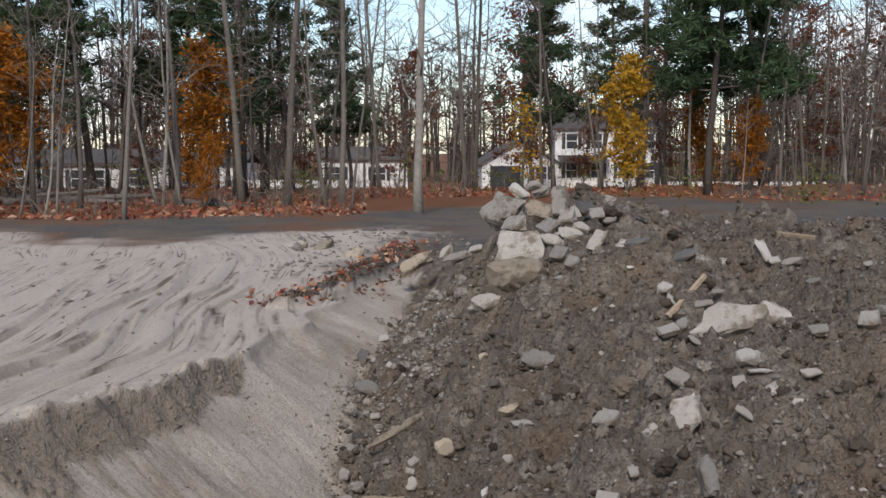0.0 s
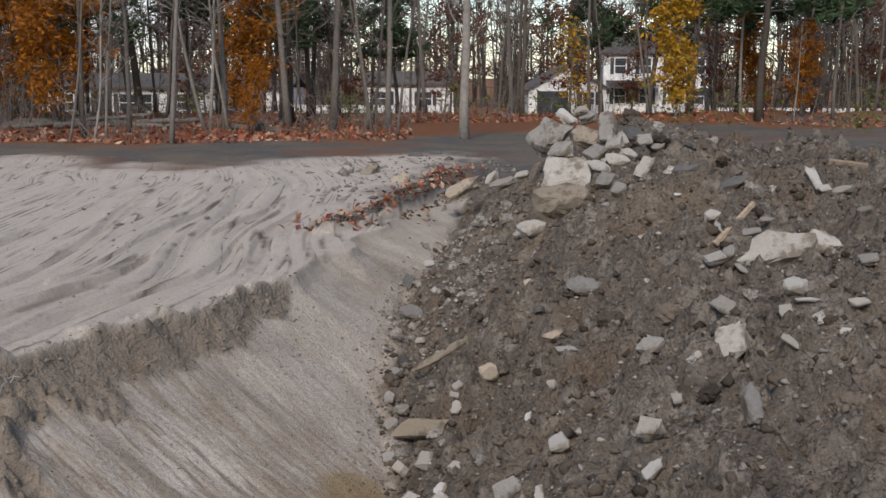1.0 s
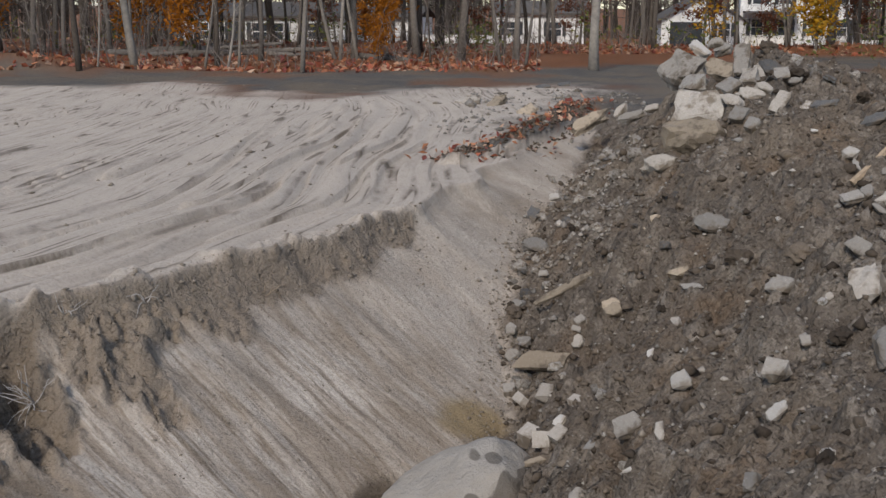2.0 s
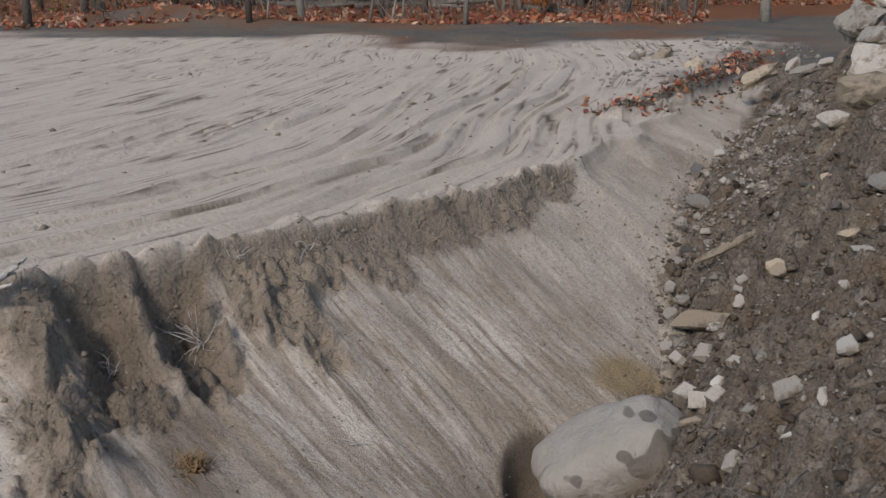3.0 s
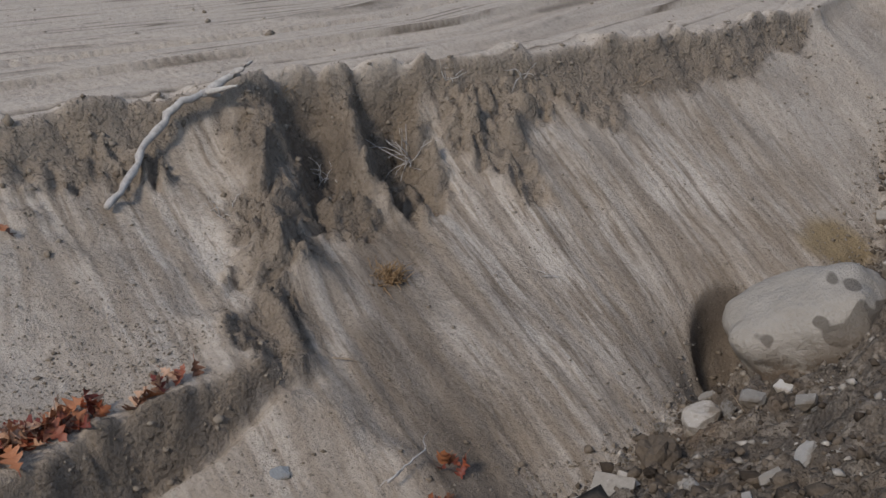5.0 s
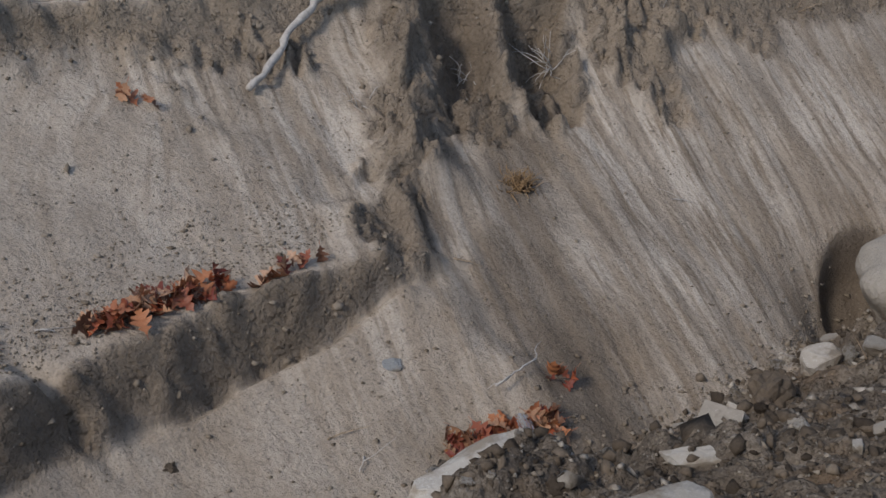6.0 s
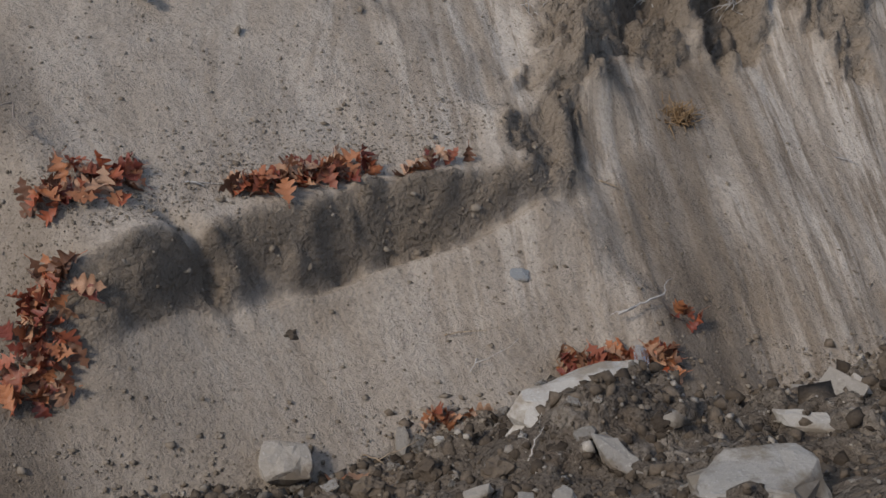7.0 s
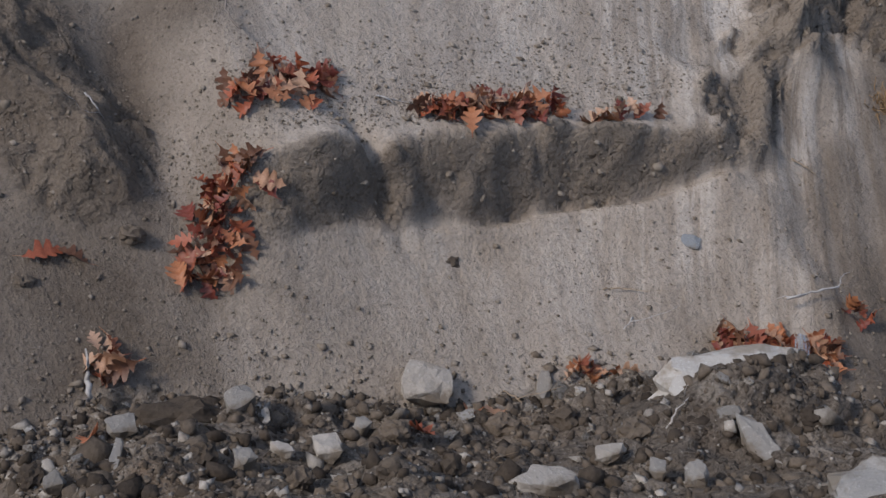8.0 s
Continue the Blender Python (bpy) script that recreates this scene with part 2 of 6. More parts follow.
    z = z + sand * 0.05 * ((terrace - np.floor(terrace)) - 0.5) * step(-0.3, 0.3, vnoise(lane * 0.5, y * 0.3, 62)) * step(0.1, 0.8, a - x)
    for off, deep in ((0.0, 0.035), (0.42, 0.02), (0.85, 0.035), (1.2, 0.02), (-0.9, 0.02)):
        z = z + sand * step(3, 5, y) * step(22, 17, y) * deep * (np.exp(-((lane - off) / 0.13) ** 2) - 1.1 * np.exp(-((lane - off - 0.21) / 0.10) ** 2))
    z = z + dark * (0.05 * fbm(x, y, 1.2, 4, 22)) * step(200, 60, y)
    z = z + 0.55 * bump(x, y, -16.5, 28.5, 3.2, 1.0, -0.1) + 0.6 * bump(x, y, 19, 46, 8, 1.6, 0.1) + 0.4 * bump(x, y, 9, 46, 4, 1.5)
    z = z - 1.4 * step(54, 78, y)
    return z


# ---- materials ----
def material(name, rough=0.9, spec=0.3):
    m = bpy.data.materials.new(name)
    m.use_nodes = True
    b = m.node_tree.nodes["Principled BSDF"]
    b.inputs["Roughness"].default_value = rough
    b.inputs["Specular IOR Level"].default_value = spec
    return m, m.node_tree.nodes, m.node_tree.links, b


def tex(nodes, links, size, detail=5, rough=0.6, vector=None, kind="ShaderNodeTexNoise"):
    n = nodes.new(kind)
    n.inputs["Scale"].default_value = 1.0 / size
    if kind == "ShaderNodeTexNoise":
        n.inputs["Detail"].default_value = detail
        n.inputs["Roughness"].default_value = rough
    if vector is None:
        c = nodes.new("ShaderNodeTexCoord")
        vector = c.outputs["Object"]
    links.new(vector, n.inputs["Vector"])
    return n


def ramp(nodes, links, fac, *stops):
    r = nodes.new("ShaderNodeValToRGB")
    e = r.color_ramp.elements
    while len(e) < len(stops):
        e.new(0.5)
    for k, (p, c) in zip(e, stops):
        k.position, k.color = p, (*c, 1)
    links.new(fac, r.inputs[0])
    return r.outputs[0]


def mix(nodes, links, fac, a, b, mode='MIX'):
    x = nodes.new("ShaderNodeMix")
    x.data_type, x.blend_type = 'RGBA', mode
    for sock, v in (("Factor", fac), ("A", a), ("B", b)):
        if isinstance(v, bpy.types.NodeSocket):
            links.new(v, x.inputs[sock])
        elif isinstance(v, tuple):
            x.inputs[sock].default_value = (*v, 1)
        else:
            x.inputs[sock].default_value = v
    return x.outputs["Result"]


def relief(nodes, links, shader, height_socket, strength, distance):
    b = nodes.new("ShaderNodeBump")
    b.inputs["Strength"].default_value = strength
    b.inputs["Distance"].default_value = distance
    links.new(height_socket, b.inputs["Height"])
    old = shader.inputs["Normal"]
    if old.is_linked:
        links.new(old.links[0].from_socket, b.inputs["Normal"])
    links.new(b.outputs[0], old)


def ground_material():
    m, n, l, b = material("earth", 0.95, 0.15)
    at = n.new("ShaderNodeAttribute")
    at.attribute_name = "soil"
    sep = n.new("ShaderNodeSeparateColor")
    l.new(at.outputs["Color"], sep.inputs[0])
    at2 = n.new("ShaderNodeAttribute")
    at2.attribute_name = "soil_far"
    sep2 = n.new("ShaderNodeSeparateColor")
    l.new(at2.outputs["Color"], sep2.inputs[0])
    big = tex(n, l, 1.8, 5).outputs["Fac"]
    mid = tex(n, l, 0.30, 6).outputs["Fac"]
    fine = tex(n, l, 0.035, 6, 0.7).outputs["Fac"]
    # pale damp sand of the yard
    sand = mix(n, l, big, (0.385, 0.335, 0.285), (0.500, 0.440, 0.378))
    sand = mix(n, l, ramp(n, l, mid, (0.42, (0, 0, 0)), (0.62, (1, 1, 1))), sand, (0.455, 0.400, 0.343))
    # thin dark edges that dragged blades and wheels left in the sand: damp, with their shaded sides painted in
    c = n.new("ShaderNodeTexCoord")
    pos = n.new("ShaderNodeSeparateXYZ")
    l.new(c.outputs["Object"], pos.inputs[0])
    at3 = n.new("ShaderNodeAttribute")
    at3.attribute_name = "marks"
    sep3 = n.new("ShaderNodeSeparateColor")
    l.new(at3.outputs["Color"], sep3.inputs[0])

    def run(across, along, ka, kb):
        """A texture space drawn out along one course."""
        j = n.new("ShaderNodeCombineXYZ")
        for sock, v, k in (("X", across, ka), ("Y", along, kb)):
            f = n.new("ShaderNodeMath")
            f.operation = 'MULTIPLY'
            f.inputs[1].default_value = k
            l.new(v, f.inputs[0])
            l.new(f.outputs[0], j.inputs[sock])
        return j.outputs[0]
    tracks = run(sep3.outputs[1], pos.outputs["Y"], 2.0, 0.07)
    wander = tex(n, l, 1.0, 2, 0.45, tracks).outputs["Fac"]
    trail = ramp(n, l, wander, (0.425, (0, 0, 0)), (0.450, (1, 1, 1)), (0.456, (0, 0, 0)), (0.495, (0, 0, 0)), (0.525, (1, 1, 1)), (0.531, (0, 0, 0)), (0.575, (0, 0, 0)), (0.60, (1, 1, 1)), (0.606, (0, 0, 0)))
    gaps = ramp(n, l, tex(n, l, 1.0, 4, 0.6, run(sep3.outputs[1], pos.outputs["Y"], 2.6, 0.9)).outputs["Fac"], (0.47, (0.12, 0.12, 0.12)), (0.58, (0.95, 0.95, 0.95)))
    trail = mix(n, l, gaps, (0, 0, 0), trail)
    # dark crevice colour, holding the shade of the ridges' steep sides
    sand = mix(n, l, trail, sand, (0.105, 0.082, 0.062))
    ripple = tex(n, l, 1.0, 6, 0.7, run(sep3.outputs[1], pos.outputs["Y"], 4.0, 0.45)).outputs["Fac"]
    sand = mix(n, l, ramp(n, l, ripple, (0.36, (0.80, 0.80, 0.80)), (0.48, (1, 1, 1))), (0.10, 0.082, 0.066), sand)
    # streaks the bucket's teeth drew down the cut
    streak = tex(n, l, 1.0, 6, 0.65, run(sep3.outputs[0], pos.outputs["X"], 14.0, 1.9)).outputs["Fac"]
    broad = tex(n, l, 1.0, 4, 0.6, run(sep3.outputs[0], pos.outputs["X"], 4.5, 0.7)).outputs["Fac"]
    patch = tex(n, l, 0.9, 4, 0.6).outputs["Fac"]
    lines = ramp(n, l, streak, (0.40, (0.0, 0.0, 0.0)), (0.53, (1, 1, 1)))
    lines = mix(n, l, ramp(n, l, broad, (0.40, (0.25, 0.25, 0.25)), (0.55, (1, 1, 1))), (0.1, 0.1, 0.1), lines)
    calm = n.new("ShaderNodeMapRange")
    calm.inputs["From Min"].default_value, calm.inputs["From Max"].default_value = 3.9, 2.7
    calm.inputs["To Max"].default_value = 0.7
    l.new(pos.outputs["Y"], calm.inputs["Value"])
    far_calm = n.new("ShaderNodeMapRange")
    far_calm.inputs["From Min"].default_value, far_calm.inputs["From Max"].default_value = 7.2, 9.0
    far_calm.inputs["To Max"].default_value = 0.85
    l.new(pos.outputs["Y"], far_calm.inputs["Value"])
    lines = mix(n, l, far_calm.outputs[0], lines, ramp(n, l, patch, (0.35, (0.75, 0.75, 0.75)), (0.6, (1, 1, 1))))
    lines = mix(n, l, calm.outputs[0], lines, ramp(n, l, patch, (0.35, (0.45, 0.45, 0.45)), (0.6, (0.95, 0.95, 0.95))))
    cut = mix(n, l, lines, (0.250, 0.203, 0.158), (0.490, 0.437, 0.378))
    cut = mix(n, l, ramp(n, l, patch, (0.45, (0, 0, 0)), (0.72, (0.8, 0.8, 0.8))), cut, (0.255, 0.203, 0.152))
    loam = mix(n, l, mid, (0.180, 0.146, 0.114), (0.300, 0.252, 0.202))
    loam = mix(n, l, ramp(n, l, big, (0.55, (0, 0, 0)), (0.75, (0.7, 0.7, 0.7))), loam, (0.26, 0.205, 0.145))
    dirt = mix(n, l, mid, (0.058, 0.048, 0.040), (0.200, 0.168, 0.138))
    clump = tex(n, l, 0.22, 6, 0.75).outputs["Fac"]
    dirt = mix(n, l, ramp(n, l, clump, (0.52, (0, 0, 0)), (0.59, (0.7, 0.7, 0.7))), dirt, (0.255, 0.222, 0.187))
    dirt = mix(n, l, ramp(n, l, big, (0.50, (0, 0, 0)), (0.62, (0.45, 0.45, 0.45))), dirt, (0.195, 0.156, 0.118))
    dirt = mix(n, l, ramp(n, l, tex(n, l, 0.75, 5, 0.65).outputs["Fac"], (0.52, (0, 0, 0)), (0.66, (0.7, 0.7, 0.7))), dirt, (0.155, 0.108, 0.072))
    dirt = mix(n, l, ramp(n, l, fine, (0.60, (0, 0, 0)), (0.72, (1, 1, 1))), dirt, (0.32, 0.295, 0.262))
    black = mix(n, l, mid, (0.055, 0.052, 0.05), (0.115, 0.108, 0.10))
    black = mix(n, l, ramp(n, l, big, (0.42, (0, 0, 0)), (0.6, (0.8, 0.8, 0.8))), black, (0.135, 0.108, 0.082))
    black = mix(n, l, ramp(n, l, fine, (0.55, (0, 0, 0)), (0.65, (0.7, 0.7, 0.7))), black, (0.21, 0.18, 0.15))
    leafy = mix(n, l, tex(n, l, 0.5, 6, 0.75).outputs["Fac"], (0.10, 0.045, 0.022), (0.26, 0.10, 0.045))
    leafy = mix(n, l, ramp(n, l, fine, (0.5, (0, 0, 0)), (0.6, (1, 1, 1))), leafy, (0.15, 0.085, 0.05))
    col = mix(n, l, sep.outputs[0], sand, cut)
    col = mix(n, l, sep.outputs[2], col, loam)
    # brown of moist soil, with shade of hollows and bench face painted in
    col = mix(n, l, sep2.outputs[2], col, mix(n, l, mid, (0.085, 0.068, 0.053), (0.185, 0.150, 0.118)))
    col = mix(n, l, sep3.outputs[2], col, mix(n, l, mid, (0.20, 0.145, 0.08), (0.33, 0.255, 0.155)))
    col = mix(n, l, sep2.outputs[0], col, black)
    col = mix(n, l, sep2.outputs[1], col, leafy)
    col = mix(n, l, sep.outputs[1], col, dirt)
    col = mix(n, l, ramp(n, l, fine, (0.30, (0.72, 0.72, 0.72)), (0.5, (1, 1, 1))), (0, 0, 0), col)
    grit = tex(n, l, 0.011, 3, 0.75).outputs["Fac"]
    col = mix(n, l, ramp(n, l, grit, (0.34, (0.7, 0.7, 0.7)), (0.46, (1, 1, 1))), (0, 0, 0), col)
    col = mix(n, l, ramp(n, l, grit, (0.62, (0, 0, 0)), (0.72, (0.3, 0.3, 0.3))), col, (0.48, 0.44, 0.39))
    l.new(col, b.inputs["Base Color"])
    relief(n, l, b, mid, 0.5, 0.05)
    # crumbly clods where the soil is raw or tipped
    raw = n.new("ShaderNodeMath")
    raw.operation = 'MULTIPLY_ADD'
    l.new(sep.outputs[2], raw.inputs[0])
    raw.inputs[1].default_value = 0.55
    l.new(sep.outputs[1], raw.inputs[2])
    warp = tex(n, l, 0.08, 4, 0.6)
    wv = n.new("ShaderNodeVectorMath")
    wv.operation = 'MULTIPLY_ADD'
    wv.inputs[1].default_value = (0.09, 0.09, 0.09)
    l.new(warp.outputs["Color"], wv.inputs[0])
    l.new(c.outputs["Object"], wv.inputs[2])
    for size, deep in ((0.085, 0.07), (0.03, 0.03)):
        vor = tex(n, l, size, vector=wv.outputs[0], kind="ShaderNodeTexVoronoi")
        h_ = n.new("ShaderNodeMath")
        h_.operation = 'MULTIPLY'
        l.new(ramp(n, l, vor.outputs["Distance"], (0.0, (1, 1, 1)), (0.75, (0, 0, 0))), h_.inputs[0])
        l.new(raw.outputs[0], h_.inputs[1])
        relief(n, l, b, h_.outputs[0], 0.6, deep)
    relief(n, l, b, fine, 0.9, 0.022)
    relief(n, l, b, grit, 0.5, 0.006)
    return m


def stone_material(name, dark, light, spot=(0.5, 0.48, 0.45), soil=(0.12, 0.095, 0.07)):
    m, n, l, b = material(name, 0.88, 0.3)
    oi = n.new("ShaderNodeObjectInfo")
    geo = n.new("ShaderNodeNewGeometry")
    mid = tex(n, l, 0.12, 6).outputs["Fac"]
    fine = tex(n, l, 0.012, 4, 0.7).outputs["Fac"]
    col = mix(n, l, mid, dark, light)
    col = mix(n, l, ramp(n, l, fine, (0.55, (0, 0, 0)), (0.7, (0.7, 0.7, 0.7))), col, spot)
    col = mix(n, l, ramp(n, l, tex(n, l, 0.2, 5, 0.7).outputs["Fac"], (0.46, (0, 0, 0)), (0.58, (0.85, 0.85, 0.85))), col, soil)
    tone = n.new("ShaderNodeHueSaturation")
    mr = n.new("ShaderNodeMapRange")
    mr.inputs["To Min"].default_value, mr.inputs["To Max"].default_value = 0.65, 1.15
    add = n.new("ShaderNodeMath")
    add.operation = 'ADD'
    l.new(oi.outputs["Random"], add.inputs[0])
    l.new(geo.outputs["Random Per Island"], add.inputs[1])
    fr = n.new("ShaderNodeMath")
    fr.operation = 'FRACT'
    l.new(add.outputs[0], fr.inputs[0])
    l.new(fr.outputs[0], mr.inputs["Value"])
    l.new(mr.outputs[0], tone.inputs["Value"])
    l.new(col, tone.inputs["Color"])
    l.new(tone.outputs[0], b.inputs["Base Color"])
    relief(n, l, b, mid, 0.5, 0.03)
    relief(n, l, b, fine, 0.6, 0.006)
    return m


def varied(name, stops, rough=0.85, spec=0.25, grain=0.05, bumpy=0.3, size=0.01, through_light=0.0, plain_steps=False):
    """A surface whose tone differs from piece to piece and along its grain."""
    m, n, l, b = material(name, rough, spec)
    oi = n.new("ShaderNodeObjectInfo")
    geo = n.new("ShaderNodeNewGeometry")
    add = n.new("ShaderNodeMath")
    add.operation = 'ADD'
    l.new(oi.outputs["Random"], add.inputs[0])
    l.new(geo.outputs["Random Per Island"], add.inputs[1])
    fr = n.new("ShaderNodeMath")
    fr.operation = 'FRACT'
    l.new(add.outputs[0], fr.inputs[0])
    col = ramp(n, l, fr.outputs[0], *[(k / max(1, len(stops) - 1), c) for k, c in enumerate(stops)])
    col.node.color_ramp.interpolation = 'CONSTANT' if plain_steps else 'LINEAR'
    g = tex(n, l, grain, 5, 0.7).outputs["Fac"]
    col = mix(n, l, ramp(n, l, g, (0.3, (0.6, 0.6, 0.6)), (0.65, (1, 1, 1))), (0, 0, 0), col)
    l.new(col, b.inputs["Base Color"])
    relief(n, l, b, g, bumpy, size)
    if through_light:
        t = n.new("ShaderNodeBsdfTranslucent")
        l.new(col, t.inputs["Color"])
        mx = n.new("ShaderNodeMixShader")
        mx.inputs[0].default_value = through_light
        l.new(b.outputs[0], mx.inputs[1])
        l.new(t.outputs[0], mx.inputs[2])
        l.new(mx.outputs[0], n["Material Output"].inputs["Surface"])
    return m


EARTH = ground_material()
CONCRETE = stone_material("broken_concrete", (0.22, 0.20, 0.175), (0.40, 0.37, 0.33), (0.46, 0.44, 0.41))
GRANITE = stone_material("field_stone", (0.14, 0.13, 0.12), (0.30, 0.285, 0.26), (0.40, 0.385, 0.36))
ASPHALT = stone_material("broken_asphalt", (0.05, 0.05, 0.052), (0.13, 0.13, 0.13), (0.2, 0.2, 0.2))
TAN = stone_material("sandy_block", (0.24, 0.195, 0.145), (0.38, 0.32, 0.245), (0.42, 0.37, 0.30))
PLASTER = stone_material("pale_plaster", (0.30, 0.285, 0.26), (0.48, 0.46, 0.43), (0.55, 0.54, 0.52), (0.22, 0.185, 0.145))
BLUE = stone_material("blue_slate", (0.17, 0.185, 0.20), (0.30, 0.32, 0.335))
CLOD = varied("soil_clod", [(0.045, 0.036, 0.029), (0.09, 0.072, 0.056), (0.17, 0.138, 0.108), (0.065, 0.052, 0.041)], 0.97, 0.1, 0.02, 0.8, 0.01)
CRUMB = varied("sandy_crumb", [(0.15, 0.12, 0.092), (0.22, 0.185, 0.148), (0.28, 0.245, 0.205), (0.18, 0.148, 0.115)], 0.97, 0.1, 0.02, 0.6, 0.006)
BARK = varied("grey_bark", [(0.12, 0.105, 0.092), (0.20, 0.18, 0.16)], 0.95, 0.1, 0.06, 0.8, 0.02)
DARK_BARK = varied("dark_bark", [(0.075, 0.062, 0.053), (0.13, 0.112, 0.095)], 0.95, 0.1, 0.06, 0.8, 0.02)
PALE_BARK = varied("pale_bark", [(0.22, 0.20, 0.175), (0.30, 0.275, 0.245)], 0.9, 0.15, 0.12, 0.6, 0.01)
DEADWOOD = varied("weathered_wood", [(0.38, 0.36, 0.34), (0.48, 0.46, 0.44)], 0.85, 0.2, 0.03, 0.6, 0.006)
TIMBER = varied("old_timber", [(0.22, 0.17, 0.12), (0.36, 0.28, 0.20)], 0.9, 0.2, 0.03, 0.5, 0.005)
TWIG = varied("twigs", [(0.17, 0.145, 0.128), (0.28, 0.24, 0.21)], 0.95, 0.1)
OAK_LEAF = varied("russet_leaf", [(0.26, 0.075, 0.04), (0.40, 0.15, 0.075), (0.46, 0.26, 0.16), (0.20, 0.05, 0.035), (0.42, 0.17, 0.08), (0.16, 0.075, 0.045), (0.36, 0.10, 0.05), (0.50, 0.32, 0.22), (0.24, 0.06, 0.05)], 0.5, 0.4, 0.04, 0.3, 0.004, 0.15, True)
ORANGE = varied("orange_leaves", [(0.36, 0.12, 0.012), (0.52, 0.20, 0.02), (0.24, 0.09, 0.015)], 0.7, 0.2, 0.3, 0.1, 0.01, 0.35)
YELLOW = varied("yellow_leaves", [(0.60, 0.34, 0.025), (0.50, 0.25, 0.02), (0.40, 0.30, 0.05)], 0.7, 0.2, 0.3, 0.1, 0.01, 0.35)
RUST = varied("rust_leaves", [(0.14, 0.05, 0.03), (0.24, 0.09, 0.04), (0.16, 0.07, 0.05)], 0.75, 0.2, 0.3, 0.1, 0.01, 0.3)
PINE = varied("pine_needles", [(0.035, 0.07, 0.03), (0.06, 0.105, 0.045), (0.08, 0.125, 0.06)], 0.7, 0.25, 0.3, 0.1, 0.01, 0.2)
GREEN = varied("shrub_leaves", [(0.07, 0.11, 0.03), (0.16, 0.17, 0.05), (0.22, 0.17, 0.05)], 0.7, 0.2, 0.3, 0.1, 0.01, 0.3)
STRAW = varied("dry_grass", [(0.34, 0.23, 0.13), (0.24, 0.155, 0.085)], 0.85, 0.2)
SIDING = varied("white_siding", [(0.78, 0.78, 0.77), (0.82, 0.82, 0.80)], 0.6, 0.35, 0.4, 0.1, 0.004)
SHINGLE = varied("roof_shingle", [(0.085, 0.078, 0.074), (0.12, 0.112, 0.106)], 0.9, 0.2, 0.2, 0.4, 0.01)
DARKPAINT = varied("dark_paint", [(0.03, 0.035, 0.04), (0.045, 0.05, 0.055)], 0.4, 0.5, 0.4, 0.05, 0.002)
FOIL, _fn, _fl, _fb = material("crumpled_foil", 0.25, 0.5)
_fb.inputs["Metallic"].default_value = 0.9
_fl.new(mix(_fn, _fl, tex(_fn, _fl, 0.03).outputs["Fac"], (0.55, 0.57, 0.6), (0.9, 0.9, 0.92)), _fb.inputs["Base Color"])
GLASS, _gn, _gl, _gb = material("window_pane", 0.06, 0.5)
_gl.new(mix(_gn, _gl, tex(_gn, _gl, 1.5).outputs["Fac"], (0.02, 0.025, 0.03), (0.06, 0.07, 0.08)), _gb.inputs["Base Color"])
_gb.inputs["Coat Weight"].default_value = 0.6


# ---- the ground: one sheet to the horizon, finest by the cut ----
def graded(stretches, low, high, growth):
    out = []
    for a, b, d in stretches:
        out += list(np.arange(a, b - d * 0.5, d))
    d = stretches[-1][2]
    v = stretches[-1][1]
    while v < high:
        out.append(v)
        d *= growth
        v += d
    d, v, before = stretches[0][2], stretches[0][0], []
    while v > low:
        d *= growth
        v -= d
        before.append(v)
    return np.array(before[::-1] + out)


LIE = {}


def make_ground():
    xs = graded([(-12.0, -8.0, 0.09), (-8.0, -5.4, 0.05), (-5.4, -4.2, 0.028), (-4.2, -1.2, 0.018), (-1.2, 3.6, 0.03)], -1500, 1500, 1.075)
    ys = graded([(-0.3, 0.5, 0.03), (0.5, 4.2, 0.018), (4.2, 7.4, 0.024), (7.4, 14.5, 0.045)], -1200, 2500, 1.05)
    X, Y = np.meshgrid(xs, ys, indexing="xy")
    Z = height(X, Y)
    LIE.update(xs=xs, ys=ys, z=Z)
    nx, ny = len(xs), len(ys)
    me = bpy.data.meshes.new("ground")
    idx = np.arange(nx * ny).reshape(ny, nx)
    quads = np.stack([idx[:-1, :-1], idx[:-1, 1:], idx[1:, 1:], idx[1:, :-1]], -1).reshape(-1, 4)
    me.vertices.add(nx * ny)
    me.vertices.foreach_set("co", np.stack([X, Y, Z], -1).astype(np.float32).ravel())
    me.loops.add(len(quads) * 4)
    me.loops.foreach_set("vertex_index", quads.astype(np.int32).ravel())
    me.polygons.add(len(quads))
    me.polygons.foreach_set("loop_start", np.arange(0, len(quads) * 4, 4, dtype=np.int32))
    me.update(calc_edges=True)
    me.polygons.foreach_set("use_smooth", np.ones(len(quads), dtype=bool))
    wall, bank, scarp, litter, dark = zones(X, Y)
    one = np.ones_like(X)
    # third channel of soil_far: moist soil and painted shade on the cut
    for name, chans in (("soil", (wall, bank, scarp, one)), ("soil_far", (dark, litter, wall * damp_and_shade(X, Y), one)), ("marks", (comb(X, Y), lane_x(X, Y), step(0.35, 0.75, bump(X, Y, -0.86, 7.45, 0.36, 0.40) + 0.15 * fbm(X, Y, 0.3, 3, 68)), one))):
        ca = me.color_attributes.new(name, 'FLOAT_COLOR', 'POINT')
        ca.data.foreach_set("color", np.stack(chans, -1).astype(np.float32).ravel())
    me.materials.append(EARTH)
    return tagged(new("ground", me), "pale sand yard with a cut trench and brown broken bank", "ground", kind="structure")


make_ground()


